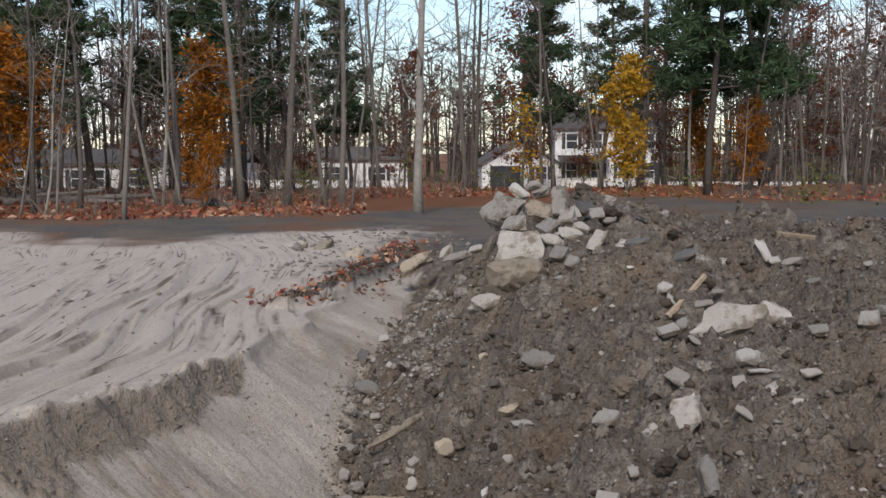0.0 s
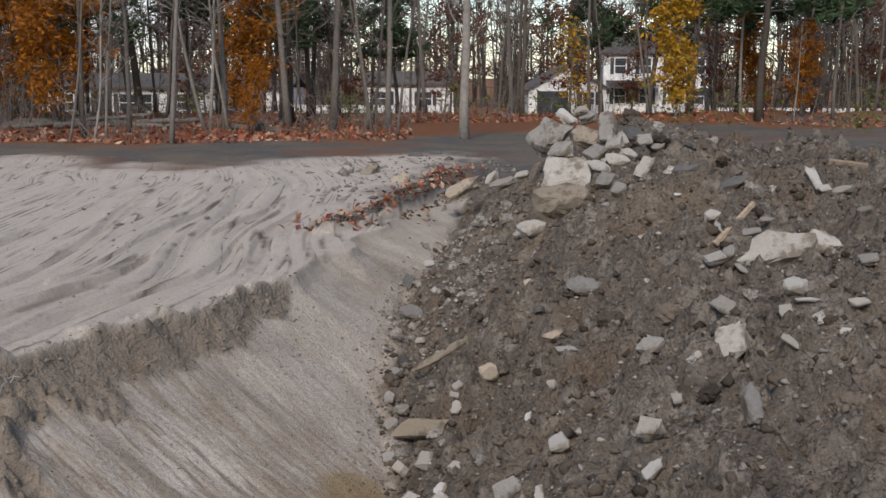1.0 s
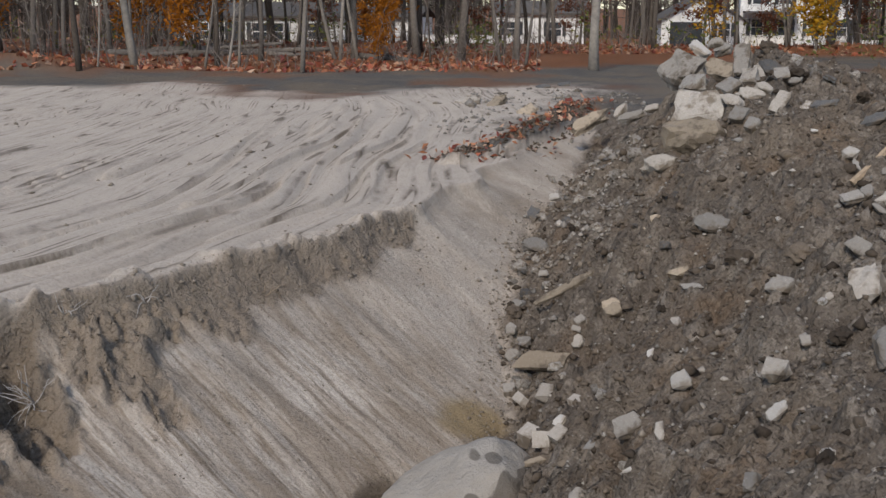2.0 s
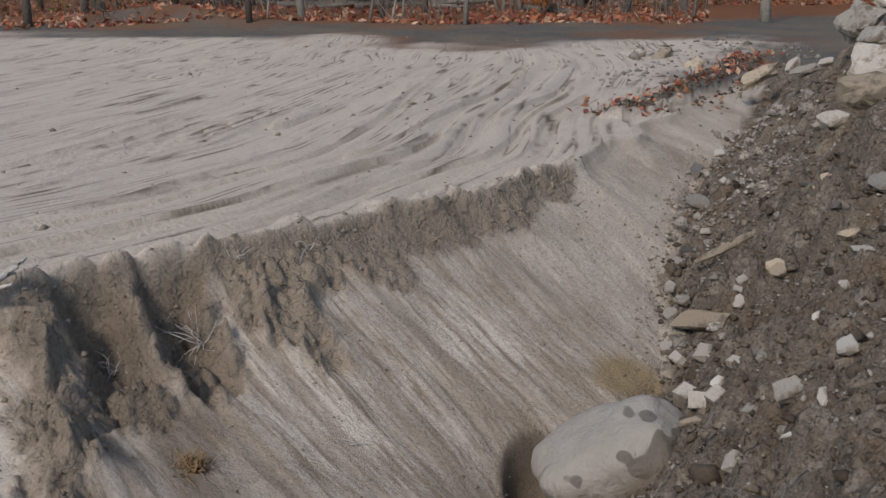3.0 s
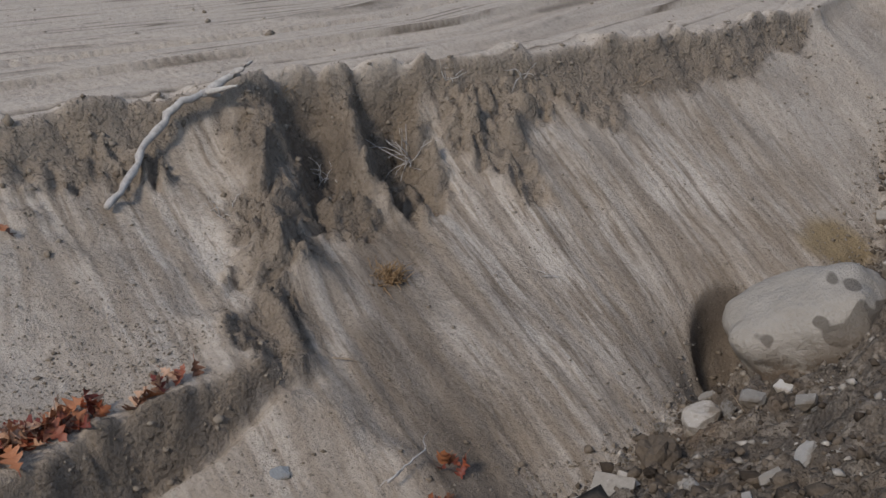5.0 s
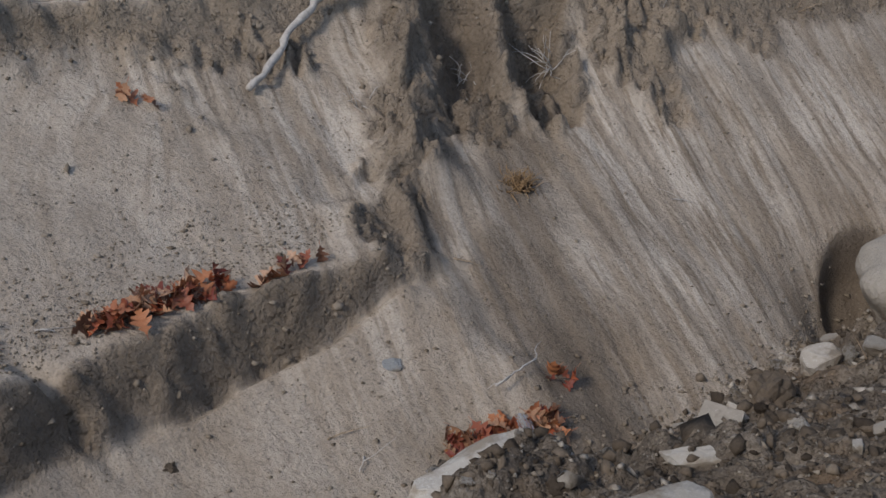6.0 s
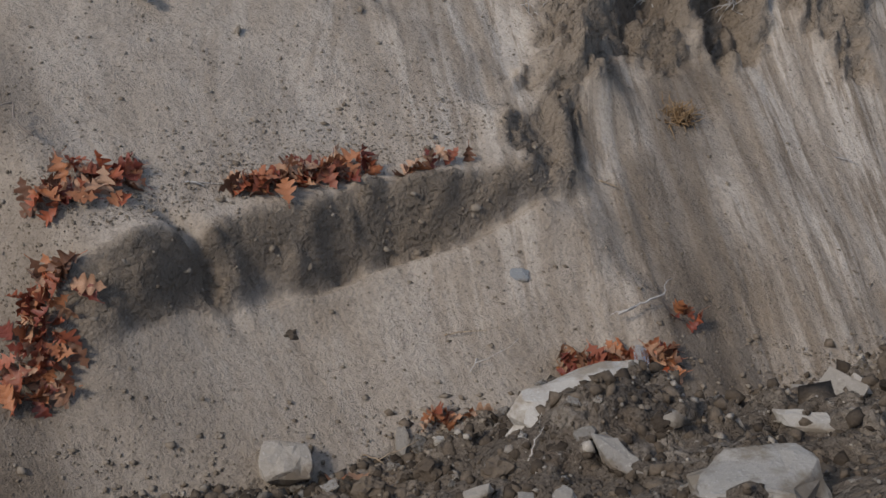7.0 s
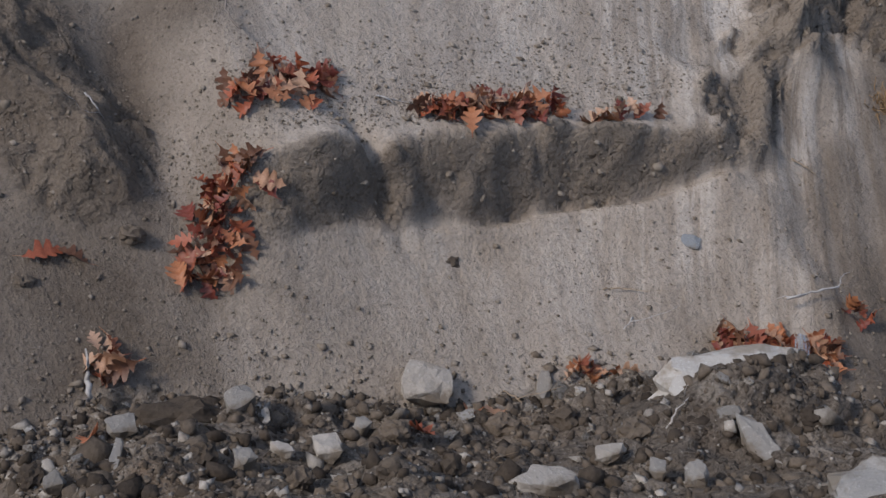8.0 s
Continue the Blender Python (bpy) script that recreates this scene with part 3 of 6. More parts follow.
def ground_z(x, y):
    """The sheet's height at a place, between its corners."""
    xs, ys, Z = LIE["xs"], LIE["ys"], LIE["z"]
    i = min(max(int(np.searchsorted(xs, x)) - 1, 0), len(xs) - 2)
    j = min(max(int(np.searchsorted(ys, y)) - 1, 0), len(ys) - 2)
    u, v = (x - xs[i]) / (xs[i + 1] - xs[i]), (y - ys[j]) / (ys[j + 1] - ys[j])
    return float((Z[j, i] * (1 - u) + Z[j, i + 1] * u) * (1 - v) + (Z[j + 1, i] * (1 - u) + Z[j + 1, i + 1] * u) * v)


def slope_at(x, y, d=0.06):
    """The upward direction of the ground, taken over a hand's width."""
    return Vector((ground_z(x - d, y) - ground_z(x + d, y), ground_z(x, y - d) - ground_z(x, y + d), 2 * d)).normalized()


# ---- helpers for things ----
def shape(name, verts, faces, mat, smooth=False):
    me = bpy.data.meshes.new(name)
    me.from_pydata([tuple(v) for v in verts], [], faces)
    if smooth:
        me.polygons.foreach_set("use_smooth", [True] * len(me.polygons))
    for m in (mat if isinstance(mat, (list, tuple)) else [mat]):
        me.materials.append(m)
    return me


def part(name, me, parent, label=""):
    ob = new(name, me)
    ob.parent = parent
    return tagged(ob, label)


def from_bm(name, bm, mat, smooth=False):
    me = bpy.data.meshes.new(name)
    bm.to_mesh(me)
    bm.free()
    if smooth:
        me.polygons.foreach_set("use_smooth", [True] * len(me.polygons))
    me.materials.append(mat)
    return me


class Tubes:
    """Gathers tapered tubes into one mesh."""
    def __init__(self):
        self.v, self.f = [], []

    def add(self, points, radii, sides=6):
        base = len(self.v)
        n = len(points)
        for k, p in enumerate(points):
            a = points[max(0, k - 1)]
            b = points[min(n - 1, k + 1)]
            t = (b - a).normalized()
            u = t.orthogonal().normalized() if abs(t.z) < 0.9 else Vector((1, 0, 0)).cross(t).normalized()
            w = t.cross(u)
            for i in range(sides):
                q = 2 * math.pi * i / sides
                self.v.append(p + (u * math.cos(q) + w * math.sin(q)) * radii[k])
        for k in range(n - 1):
            for i in range(sides):
                j = (i + 1) % sides
                self.f.append((base + k * sides + i, base + k * sides + j, base + (k + 1) * sides + j, base + (k + 1) * sides + i))
        self.f.append(tuple(base + i for i in range(sides))[::-1])
        self.f.append(tuple(base + (n - 1) * sides + i for i in range(sides)))


def limb(rng, start, way, length, r0, r1, steps=5, wander=0.18, lift=0.1):
    pts, rad, p, d = [Vector(start)], [r0], Vector(start), Vector(way).normalized()
    for k in range(steps):
        d = (d + Vector((rng.gauss(0, wander), rng.gauss(0, wander), rng.gauss(0, wander) + lift))).normalized()
        p = p + d * length / steps
        pts.append(p.copy())
        rad.append(r0 + (r1 - r0) * (k + 1) / steps)
    return pts, rad


def leaf_cards(rng, centres, spread, count, size, verts, faces, droop=0.0, narrow=0.5):
    """Small creased leaf sprays scattered round the centres."""
    for _ in range(count):
        c = centres[rng.randrange(len(centres))]
        p = c + Vector((rng.gauss(0, spread), rng.gauss(0, spread), rng.gauss(0, spread * 0.8)))
        a = Vector((rng.gauss(0, 1), rng.gauss(0, 1), rng.gauss(0, 0.7) - droop)).normalized()
        b = a.orthogonal().normalized()
        b = (Matrix.Rotation(rng.uniform(0, 6.28), 3, a) @ b)
        s = size * rng.uniform(0.5, 1.4)
        base = len(verts)
        up = a.cross(b) * s * 0.2
        verts += [p - a * s, p + b * s * narrow + up, p + a * s, p - b * s * narrow + up]
        faces += [(base, base + 1, base + 2), (base, base + 2, base + 3)]


# ---- the wood behind the yard ----
def tree(kind, seed, h, r, bark, leaves=None, count=0, wide=None, size=0.1):
    """A tree about h metres high: trunk and limbs, a spray of twigs, and a crown of leaves where it keeps them."""
    rng = random.Random(seed)
    root = new(kind)
    trunk, twigs = Tubes(), Tubes()
    lean = Vector((rng.gauss(0, 0.03), rng.gauss(0, 0.03), 1))
    pine = leaves is PINE
    pts, rad = limb(rng, (0, 0, -0.25), lean, h + 0.25, r, r * 0.12, 12, 0.035, 0.05)
    rad[0] = r * 1.3
    trunk.add(pts, rad, 8)
    cents = []
    n = int(h * (3.4 if pine else 1.7)) if wide is None else 26
    low = 0.28 if pine else (0.14 if wide else 0.16)
    for k in range(n):
        s = low + (0.98 - low) * (k + rng.random()) / n
        i = min(11, int(s * 12))
        p = pts[i].lerp(pts[i + 1], s * 12 - i)
        q = rng.uniform(0, 6.28)
        if pine:
            reach = h * (0.20 * (1.12 - s) + 0.03) * rng.uniform(0.6, 1.25)
            rise_ = rng.uniform(-0.15, 0.15)
        elif wide:
            reach, rise_ = wide * math.sin(math.pi * min(1, 0.18 + 0.8 * (s - low) / (1 - low))) * rng.uniform(0.6, 1.15) + 0.15, rng.uniform(0.1, 0.7)
        else:
            reach, rise_ = h * (0.12 + 0.14 * (1 - s)) * rng.uniform(0.5, 1.2) * min(1, 0.35 + s * 1.5), rng.uniform(0.2, 1.0)
        r0 = max(0.010, rad[i] * rng.uniform(0.2, 0.42))
        lp, lr = limb(rng, p, (math.cos(q), math.sin(q), rise_), reach, r0, 0.007, 4, 0.12 if pine else 0.22, 0.0 if pine else 0.12)
        trunk.add(lp, lr, 4)
        cents += lp[2:]
        for _ in range(4 if pine else 5):
            j = rng.randrange(1, 5)
            tp, tr = limb(rng, lp[j], (rng.gauss(0, 1), rng.gauss(0, 1), rng.gauss(0.3, 0.4 if pine else 0.6)), reach * rng.uniform(0.2, 0.5), 0.011, 0.005, 2, 0.25, 0.1)
            twigs.add(tp, tr, 3)
            cents += tp[1:]
            if not leaves:
                for _ in range(2):
                    sp, sr = limb(rng, tp[rng.randrange(1, 3)], (rng.gauss(0, 1), rng.gauss(0, 1), rng.gauss(0.4, 0.6)), reach * rng.uniform(0.15, 0.35), 0.008, 0.004, 2, 0.25, 0.1)
                    twigs.add(sp, sr, 3)
    part("trunk", shape("trunk", trunk.v, trunk.f, bark, True), root)
    tagged(part("twig_spray", shape("twig_spray", twigs.v, twigs.f, TWIG, True), root), kind="stuff")
    if leaves:
        v, f = [], []
        leaf_cards(rng, cents, 0.13 if pine else 0.22, count, size, v, f, 0.2, 0.2 if pine else 0.5)
        tagged(part("crown", shape("crown", v, f, leaves), root), kind="stuff")
    return root


def plant(ob, x, y, turn, size):
    ob.matrix_basis = Matrix.Translation((x, y, ground_z(x, y))) @ Matrix.Rotation(turn, 4, 'Z') @ Matrix.Diagonal((size, size, size, 1))
    return ob


def again(ob, x, y, turn, size):
    c = copy_thing(ob, Matrix.Identity(4))
    return plant(c, x, y, turn, size)


def polar(az, r):
    """A place by its bearing to the left of straight ahead, in degrees, and its distance from the stand."""
    return -r * math.sin(radians(az)), r * math.cos(radians(az))


WOOD = random.Random(7)
# bare trees: five builds, then copies thinned out over the wood's depth
BARE = [tagged(tree("bare_tree", 20 + k, h, r, b), "bare grey leafless tree in the autumn wood", "tree", "bare trees of the wood") for k, (h, r, b) in enumerate(((14, 0.085, BARK), (17, 0.10, DARK_BARK), (11, 0.05, BARK), (18, 0.11, BARK), (9, 0.04, BARK), (7, 0.03, DARK_BARK)))]
spots = []
while len(spots) < 250:
    az, r = WOOD.uniform(-27, 46), 31 + 55 * WOOD.random() ** 1.2
    x, y = polar(az, r)
    edge = 31 if az > 4 else 45
    if r < edge + WOOD.random() * 6 or (-9 < az < -0.5 and WOOD.random() < 0.6):
        continue
    if all((x - a) ** 2 + (y - b) ** 2 > 1.2 for a, b in spots):
        spots.append((x, y))
for k, (x, y) in enumerate(spots):
    turn, size = WOOD.uniform(0, 6.28), WOOD.uniform(0.75, 1.2)
    plant(BARE[k], x, y, turn, size) if k < 6 else again(BARE[WOOD.randrange(6)], x, y, turn, size)

# the lone trunk that stands out before the others
x, y = polar(1.25, 32.3)
plant(tagged(tree("lone_tree", 61, 15, 0.14, PALE_BARK), "tall bare tree with a pale grey trunk", "tree"), x, y, 0.4, 1.0)

PINES = [tagged(tree("pine_tree", 80 + k, h, r, DARK_BARK, PINE, c, None, 0.20), "tall dark green pine with open whorled boughs", "tree", "pines of the wood") for k, (h, r, c) in enumerate(((13, 0.15, 9000), (16, 0.17, 9000)))]
for k, (az, r, size) in enumerate(((-13.2, 45, 1.1), (-12.2, 52, 1.0), (10.4, 47, 0.8), (7.6, 50, 0.85), (20, 47, 0.9), (-7.9, 58, 0.8), (-15.8, 48, 1.0), (26, 50, 1.0), (33, 52, 1.0), (-24, 60, 1.0), (4.6, 60, 0.8), (17.2, 49, 1.05), (13.4, 54, 1.1), (22.8, 52, 1.1), (-5.6, 62, 1.0))):
    x, y = polar(az, r)
    plant(PINES[k], x, y, k, size) if k < 2 else again(PINES[k % 2], x, y, k * 1.7, size)

OAKS = [tagged(tree("orange_oak", 101, 5.6, 0.08, DARK_BARK, ORANGE, 3600, 1.15), "slim oak in orange autumn leaf", "tree", "autumn oaks"),
        tagged(tree("orange_oak", 102, 6.2, 0.10, DARK_BARK, ORANGE, 5200, 2.1), "broad oak in orange autumn leaf", "tree", "autumn oaks")]
for k, (az, r, size) in enumerate(((12.2, 41, 1.0), (20.8, 41, 0.95), (-15.2, 46, 0.62), (23.2, 44, 0.9), (-13.0, 49, 0.75), (31, 45, 0.9), (12.0, 37, 0.4))):
    x, y = polar(az, r)
    plant(OAKS[k], x, y, 1.0, size) if k < 2 else again(OAKS[k % 2], x, y, k * 2.1, size)
x, y = polar(-9.2, 45)
plant(tagged(tree("yellow_maple", 111, 5.2, 0.06, BARK, YELLOW, 3000, 1.0), "slender maple in yellow autumn leaf", "tree"), x, y, 0, 1.0)
x, y = polar(-4.4, 50)
plant(tagged(tree("yellow_sapling", 112, 4.0, 0.035, BARK, YELLOW, 420, 0.9), "thin sapling with sparse yellow leaves", "tree"), x, y, 0, 1.0)
RUSTS = tagged(tree("rust_oak", 121, 13, 0.13, DARK_BARK, RUST, 3600, 4.2, 0.14), "oak holding dull rust-brown leaves", "tree", "rust-leaved oaks")
for k, (az, r, size) in enumerate(((-4.5, 80, 1.1), (-11, 66, 0.7), (-22, 58, 0.9), (15, 75, 0.8), (2, 82, 0.8), (24, 66, 0.8), (-18, 62, 0.8), (7, 66, 0.55), (-7, 70, 0.55))):
    x, y = polar(az, r)
    plant(RUSTS, x, y, 0, size) if k == 0 else again(RUSTS, x, y, k * 1.3, size)


def pale_stem(az, r, h, thick, lean, seed, bark=PALE_BARK):
    """A thin grey-white stem leaning along the wood's edge."""
    rng = random.Random(seed)
    root, t, tw = new("birch_tree"), Tubes(), Tubes()
    pts, rad = limb(rng, (0, 0, -0.2), (lean, rng.uniform(-0.05, 0.05), 1), h, thick, thick * 0.25, 9, 0.04, 0.03)
    t.add(pts, rad, 7)
    for k in range(9):
        j = rng.randrange(3, 9)
        lp, lr = limb(rng, pts[j], (rng.gauss(0, 1), rng.gauss(0, 1), 0.8), h * rng.uniform(0.1, 0.25), thick * 0.3, 0.006, 4, 0.2, 0.1)
        t.add(lp, lr, 4)
        for _ in range(5):
            tw.add(*limb(rng, lp[rng.randrange(1, 5)], (rng.gauss(0, 1), rng.gauss(0, 1), 0.5), 0.6, 0.008, 0.004, 2, 0.25, 0.1), 3)
    part("trunk", shape("trunk", t.v, t.f, bark, True), root)
    tagged(part("twig_spray", shape("twig_spray", tw.v, tw.f, TWIG), root), kind="stuff")
    x, y = polar(az, r)
    root.location = (x, y, ground_z(x, y))
    return tagged(root, "thin pale-barked birch leaning at the wood's edge" if bark is PALE_BARK else "slim dark-barked tree at the wood's edge", "tree", "slim trees at the edge")


pale_stem(14.1, 39, 7.5, 0.075, -0.30, 1)
pale_stem(13.9, 38, 9, 0.07, 0.02, 2)
pale_stem(13.0, 38, 8, 0.06, -0.10, 3)
pale_stem(18.9, 33.5, 6, 0.05, 0.04, 4)
pale_stem(19.5, 32, 5.5, 0.04, 0.25, 5)
pale_stem(20.6, 32, 5, 0.045, 0.18, 6, BARK)
pale_stem(15.8, 31.0, 9, 0.075, 0.02, 7, BARK)
pale_stem(23.8, 31.5, 9, 0.12, -0.14, 8)
pale_stem(-12.3, 46, 9, 0.07, -0.02, 9)
pale_stem(-16.6, 46, 10, 0.08, 0.03, 10, BARK)
pale_stem(-19.6, 48, 5, 0.07, 0.0, 11)
pale_stem(-14.8, 45, 4, 0.03, 0.06, 12)
pale_stem(26.4, 30.5, 8, 0.09, 0.01, 13, DARK_BARK)
pale_stem(25.6, 31, 4, 0.03, 0.2, 14)


def far_wood():
    """The grey-brown depth of the wood all round: trunks and branch sprays past picking apart."""
    rng = random.Random(17)
    t = Tubes()
    for k in range(2000):
        az = rng.uniform(-32, 50) if k < 1500 else rng.uniform(50, 328)
        r = rng.uniform(88, 150)
        x, y = polar(az, r)
        if r < 116 and -14 < az < 7 or r < 100 and 7 < az < 26:
            continue
        h = rng.uniform(8, 15)
        z = ground_z(x, y) - 0.2
        pts, rad = limb(rng, (x, y, z), (0, 0, 1), h, rng.uniform(0.08, 0.2), 0.03, 4, 0.05, 0.1)
        t.add(pts, rad, 3)
        for _ in range(18):
            j = rng.randrange(1, 5)
            t.add(*limb(rng, pts[j], (rng.gauss(0, 1), rng.gauss(0, 1), rng.uniform(0.1, 1.2)), rng.uniform(1.5, 4), 0.06, 0.02, 1, 0.25, 0.1), 3)
    tagged(new("far_wood", shape("far_wood", t.v, t.f, DARK_BARK)), "distant bare grey-brown wood past the houses", "trees", kind="stuff")
    t = Tubes()
    for k in range(1600):
        az = rng.uniform(-27, 46)
        r = (32 if az > 4 else 45) + 40 * rng.random() ** 1.5
        x, y = polar(az, r)
        if rng.random() < (0.75 if -9 < az < -0.5 else 0.3):
            continue
        z = ground_z(x, y) - 0.05
        h = rng.uniform(0.4, 1.9)
        pts, rad = limb(rng, (x, y, z), (rng.gauss(0, 0.25), rng.gauss(0, 0.25), 1), h, rng.uniform(0.01, 0.022), 0.005, 3, 0.15, 0.05)
        t.add(pts, rad, 3)
        for _ in range(5):
            t.add(*limb(rng, pts[rng.randrange(1, 4)], (rng.gauss(0, 1), rng.gauss(0, 1), 0.7), h * 0.35, 0.008, 0.004, 2, 0.25, 0.1), 3)
    tagged(new("undergrowth", shape("undergrowth", t.v, t.f, TWIG)), "thin leafless brown undergrowth on russet litter", "undergrowth", kind="stuff")
    v, f = [], []
    for k in range(9000):
        az = rng.uniform(-27, 46)
        r = (31 if az > 4 else 44) + 30 * rng.random() ** 1.6
        x, y = polar(az, r)
        leaf_cards(rng, [Vector((x, y, ground_z(x, y) + 0.03))], 0.04, 1, 0.12, v, f)
    tagged(new("leaf_litter", shape("leaf_litter", v, f, OAK_LEAF)), "russet fallen leaves over the floor of the wood", "leaf litter", kind="stuff")
    v, f = [], []
    for k in range(90):
        az, r = rng.uniform(-27, 46), rng.uniform(40, 66)
        x, y = polar(az, r)
        c = Vector((x, y, ground_z(x, y) + rng.uniform(0.3, 0.9)))
        leaf_cards(rng, [c], 0.45, 45, 0.09, v, f)
    tagged(new("brush", shape("brush", v, f, GREEN)), "low olive-green brush among the trees", "brush", kind="stuff")


far_wood()


# ---- houses beyond the wood ----
def box(bm, x0, x1, y0, y1, z0, z1):
    vs = [bm.verts.new(p) for p in ((x0, y0, z0), (x1, y0, z0), (x1, y1, z0), (x0, y1, z0), (x0, y0, z1), (x1, y0, z1), (x1, y1, z1), (x0, y1, z1))]
    for q in ((3, 2, 1, 0), (4, 5, 6, 7), (0, 1, 5, 4), (1, 2, 6, 5), (2, 3, 7, 6), (3, 0, 4, 7)):
        bm.faces.new([vs[i] for i in q])


def slab(name, mat, *boxes):
    bm = bmesh.new()
    for b in boxes:
        box(bm, *b)
    return from_bm(name, bm, mat)


def house(label, x, y, turn, w, d, h, pitch, gable_front, openings, kind="house"):
    """Walls w by d with eaves at h, a pitched roof, and (u, v, width, height, sort) openings on the front."""
    root = new(kind)
    bm = bmesh.new()
    n_ = 12 if h > 4 else 7
    box(bm, 0, w, 0, d, -0.5, h)
    if gable_front:
        a = [bm.verts.new(p) for p in ((0, 0, h), (w, 0, h), (w / 2, 0, h + pitch), (0, d, h), (w, d, h), (w / 2, d, h + pitch))]
        bm.faces.new(a[:3])
        bm.faces.new(a[3:][::-1])
    part("wall", from_bm("wall", bm, SIDING), root, "white lapped siding")
    bm = bmesh.new()
    o, t = 0.35, 0.16
    if gable_front:
        prof = ((-o, h - o * pitch / (w / 2)), (w / 2, h + pitch), (w + o, h - o * pitch / (w / 2)))
        ring = [(px, -o, pz) for px, pz in prof] + [(px, -o, pz + t) for px, pz in prof[::-1]]
        far = [(px, d + o, pz) for px, _, pz in ring]
    else:
        prof = ((-o, h - o * pitch / (d / 2)), (d / 2, h + pitch), (d + o, h - o * pitch / (d / 2)))
        ring = [(-o, py, pz) for py, pz in prof] + [(-o, py, pz + t) for py, pz in prof[::-1]]
        far = [(w + o, py, pz) for _, py, pz in ring]
    r1, r2 = [bm.verts.new(p) for p in ring], [bm.verts.new(p) for p in far]
    bm.faces.new(r1)
    bm.faces.new(r2[::-1])
    for k in range(6):
        bm.faces.new((r1[k], r1[(k + 1) % 6], r2[(k + 1) % 6], r2[k]))
    bmesh.ops.recalc_face_normals(bm, faces=bm.faces)
    part("roof", from_bm("roof", bm, SHINGLE), root, "grey shingle roof")
    for u, v, ww, hh, sort in openings:
        if sort == "window":
            win = part("window", slab("window", SIDING, (u - 0.1, u + ww + 0.1, -0.07, -0.02, v - 0.1, v), (u - 0.1, u + ww + 0.1, -0.07, -0.02, v + hh, v + hh + 0.1), (u - 0.1, u, -0.07, -0.02, v, v + hh), (u + ww, u + ww + 0.1, -0.07, -0.02, v, v + hh), (u, u + ww, -0.06, -0.03, v + hh / 2 - 0.03, v + hh / 2 + 0.03)), root)
            part("pane", slab("pane", GLASS, (u, u + ww, -0.045, -0.025, v, v + hh)), win)
            for du in (-0.42, ww + 0.12):
                part("shutter", slab("shutter", DARKPAINT, (u + du, u + du + 0.3, -0.06, -0.02, v - 0.05, v + hh + 0.05)), root)
        else:
            part("door", slab("door", DARKPAINT, (u, u + ww, -0.05, -0.022, v, v + hh)), root, "dark doorway")
    root.matrix_basis = pose(x, y, -1.4, 0, 0, turn)
    return tagged(root, label, "house")


house("white two-storey house with dark shutters behind the trees", 10.0, 101, -3, 9.6, 7, 5.3, 1.6, False,
      [(u, v, 0.9, 1.3, "window") for v in (0.9, 3.5) for u in (1.0, 3.2, 5.6, 7.8)])
PORCH = slab("porch_roof", SHINGLE, (10.2, 14.6, 98.6, 100.8, 1.35, 1.5))
tagged(new("porch_roof", PORCH), "low grey porch roof along the white house", "roof")
# the open doorway is a flat dark panel, its inner shade put into the colour
house("white gabled garage with an open dark doorway", 3.3, 96, 4, 6.6, 7, 2.2, 1.9, True, [(0.7, 0.0, 2.6, 2.0, "door"), (4.6, 0.9, 0.9, 1.0, "window")], "garage")
house("long low white ranch house behind the trees", -31.5, 79, 8, 12, 7, 2.35, 0.9, False, [(1.2, 0.8, 1.0, 1.1, "window"), (3.4, 0.0, 0.95, 2.0, "door"), (5.4, 0.7, 2.2, 1.2, "window"), (9.4, 0.8, 1.0, 1.1, "window")])
house("small white house glimpsed through the wood", -10.5, 96, 2, 7.5, 6, 2.6, 0.9, False, [(1.0, 0.8, 1.0, 1.1, "window"), (4.6, 0.8, 1.0, 1.1, "window")])
house("white shed glimpsed through the wood", -21.5, 88, -4, 6, 5, 2.3, 0.7, False, [(2.0, 0.8, 1.0, 1.0, "window")], "shed")


def picket_fence(x0, x1, y):
    root = new("picket_fence")
    n = int((x1 - x0) / 0.6)
    me = slab("board", SIDING, (-0.27, 0.27, -0.02, 0.02, 0.0, 1.15))
    for k in range(n):
        b = part("board", me, root)
        b.location = ((k - n / 2) * 0.6, 0, 0)
    part("rail", slab("rail", SIDING, (-n * 0.3, n * 0.3, 0.02, 0.06, 0.8, 0.9)), root)
    root.location = ((x0 + x1) / 2, y, ground_z((x0 + x1) / 2, y))
    return tagged(root, "white board fence at the back of the gardens", "fence")


picket_fence(11, 27, 78)
picket_fence(-16, -5, 82)


def fallen_log(x, y, turn, length, r, seed):
    rng = random.Random(seed)
    t = Tubes()
    pts, rad = limb(rng, (-length / 2, 0, r * 0.7), (1, 0, 0), length, r, r * 0.6, 7, 0.04, 0.0)
    t.add(pts, rad, 8)
    for k in (2, 4, 5):
        t.add(*limb(rng, pts[k], (0.4, rng.gauss(0, 1), 0.9), length * 0.14, r * 0.35, 0.01, 3, 0.2, 0.1), 5)
    ob = new("fallen_log", shape("fallen_log", t.v, t.f, BARK, True))
    ob.matrix_basis = pose(x, y, ground_z(x, y), 0, 0, turn)
    return tagged(ob, "grey fallen log lying on the leaf litter", "log", "fallen logs")


for k in range(9):
    ax, ay = polar(16.5 + k * 0.8, 41 + (k % 3) * 1.3)
    fallen_log(ax, ay, 12 + 17 * (k % 4) - 20, 3.6 + (k % 3), 0.10 + 0.03 * (k % 2), 300 + k)
ax, ay = polar(10.2, 37)
fallen_log(ax, ay, -25, 4.5, 0.12, 320)


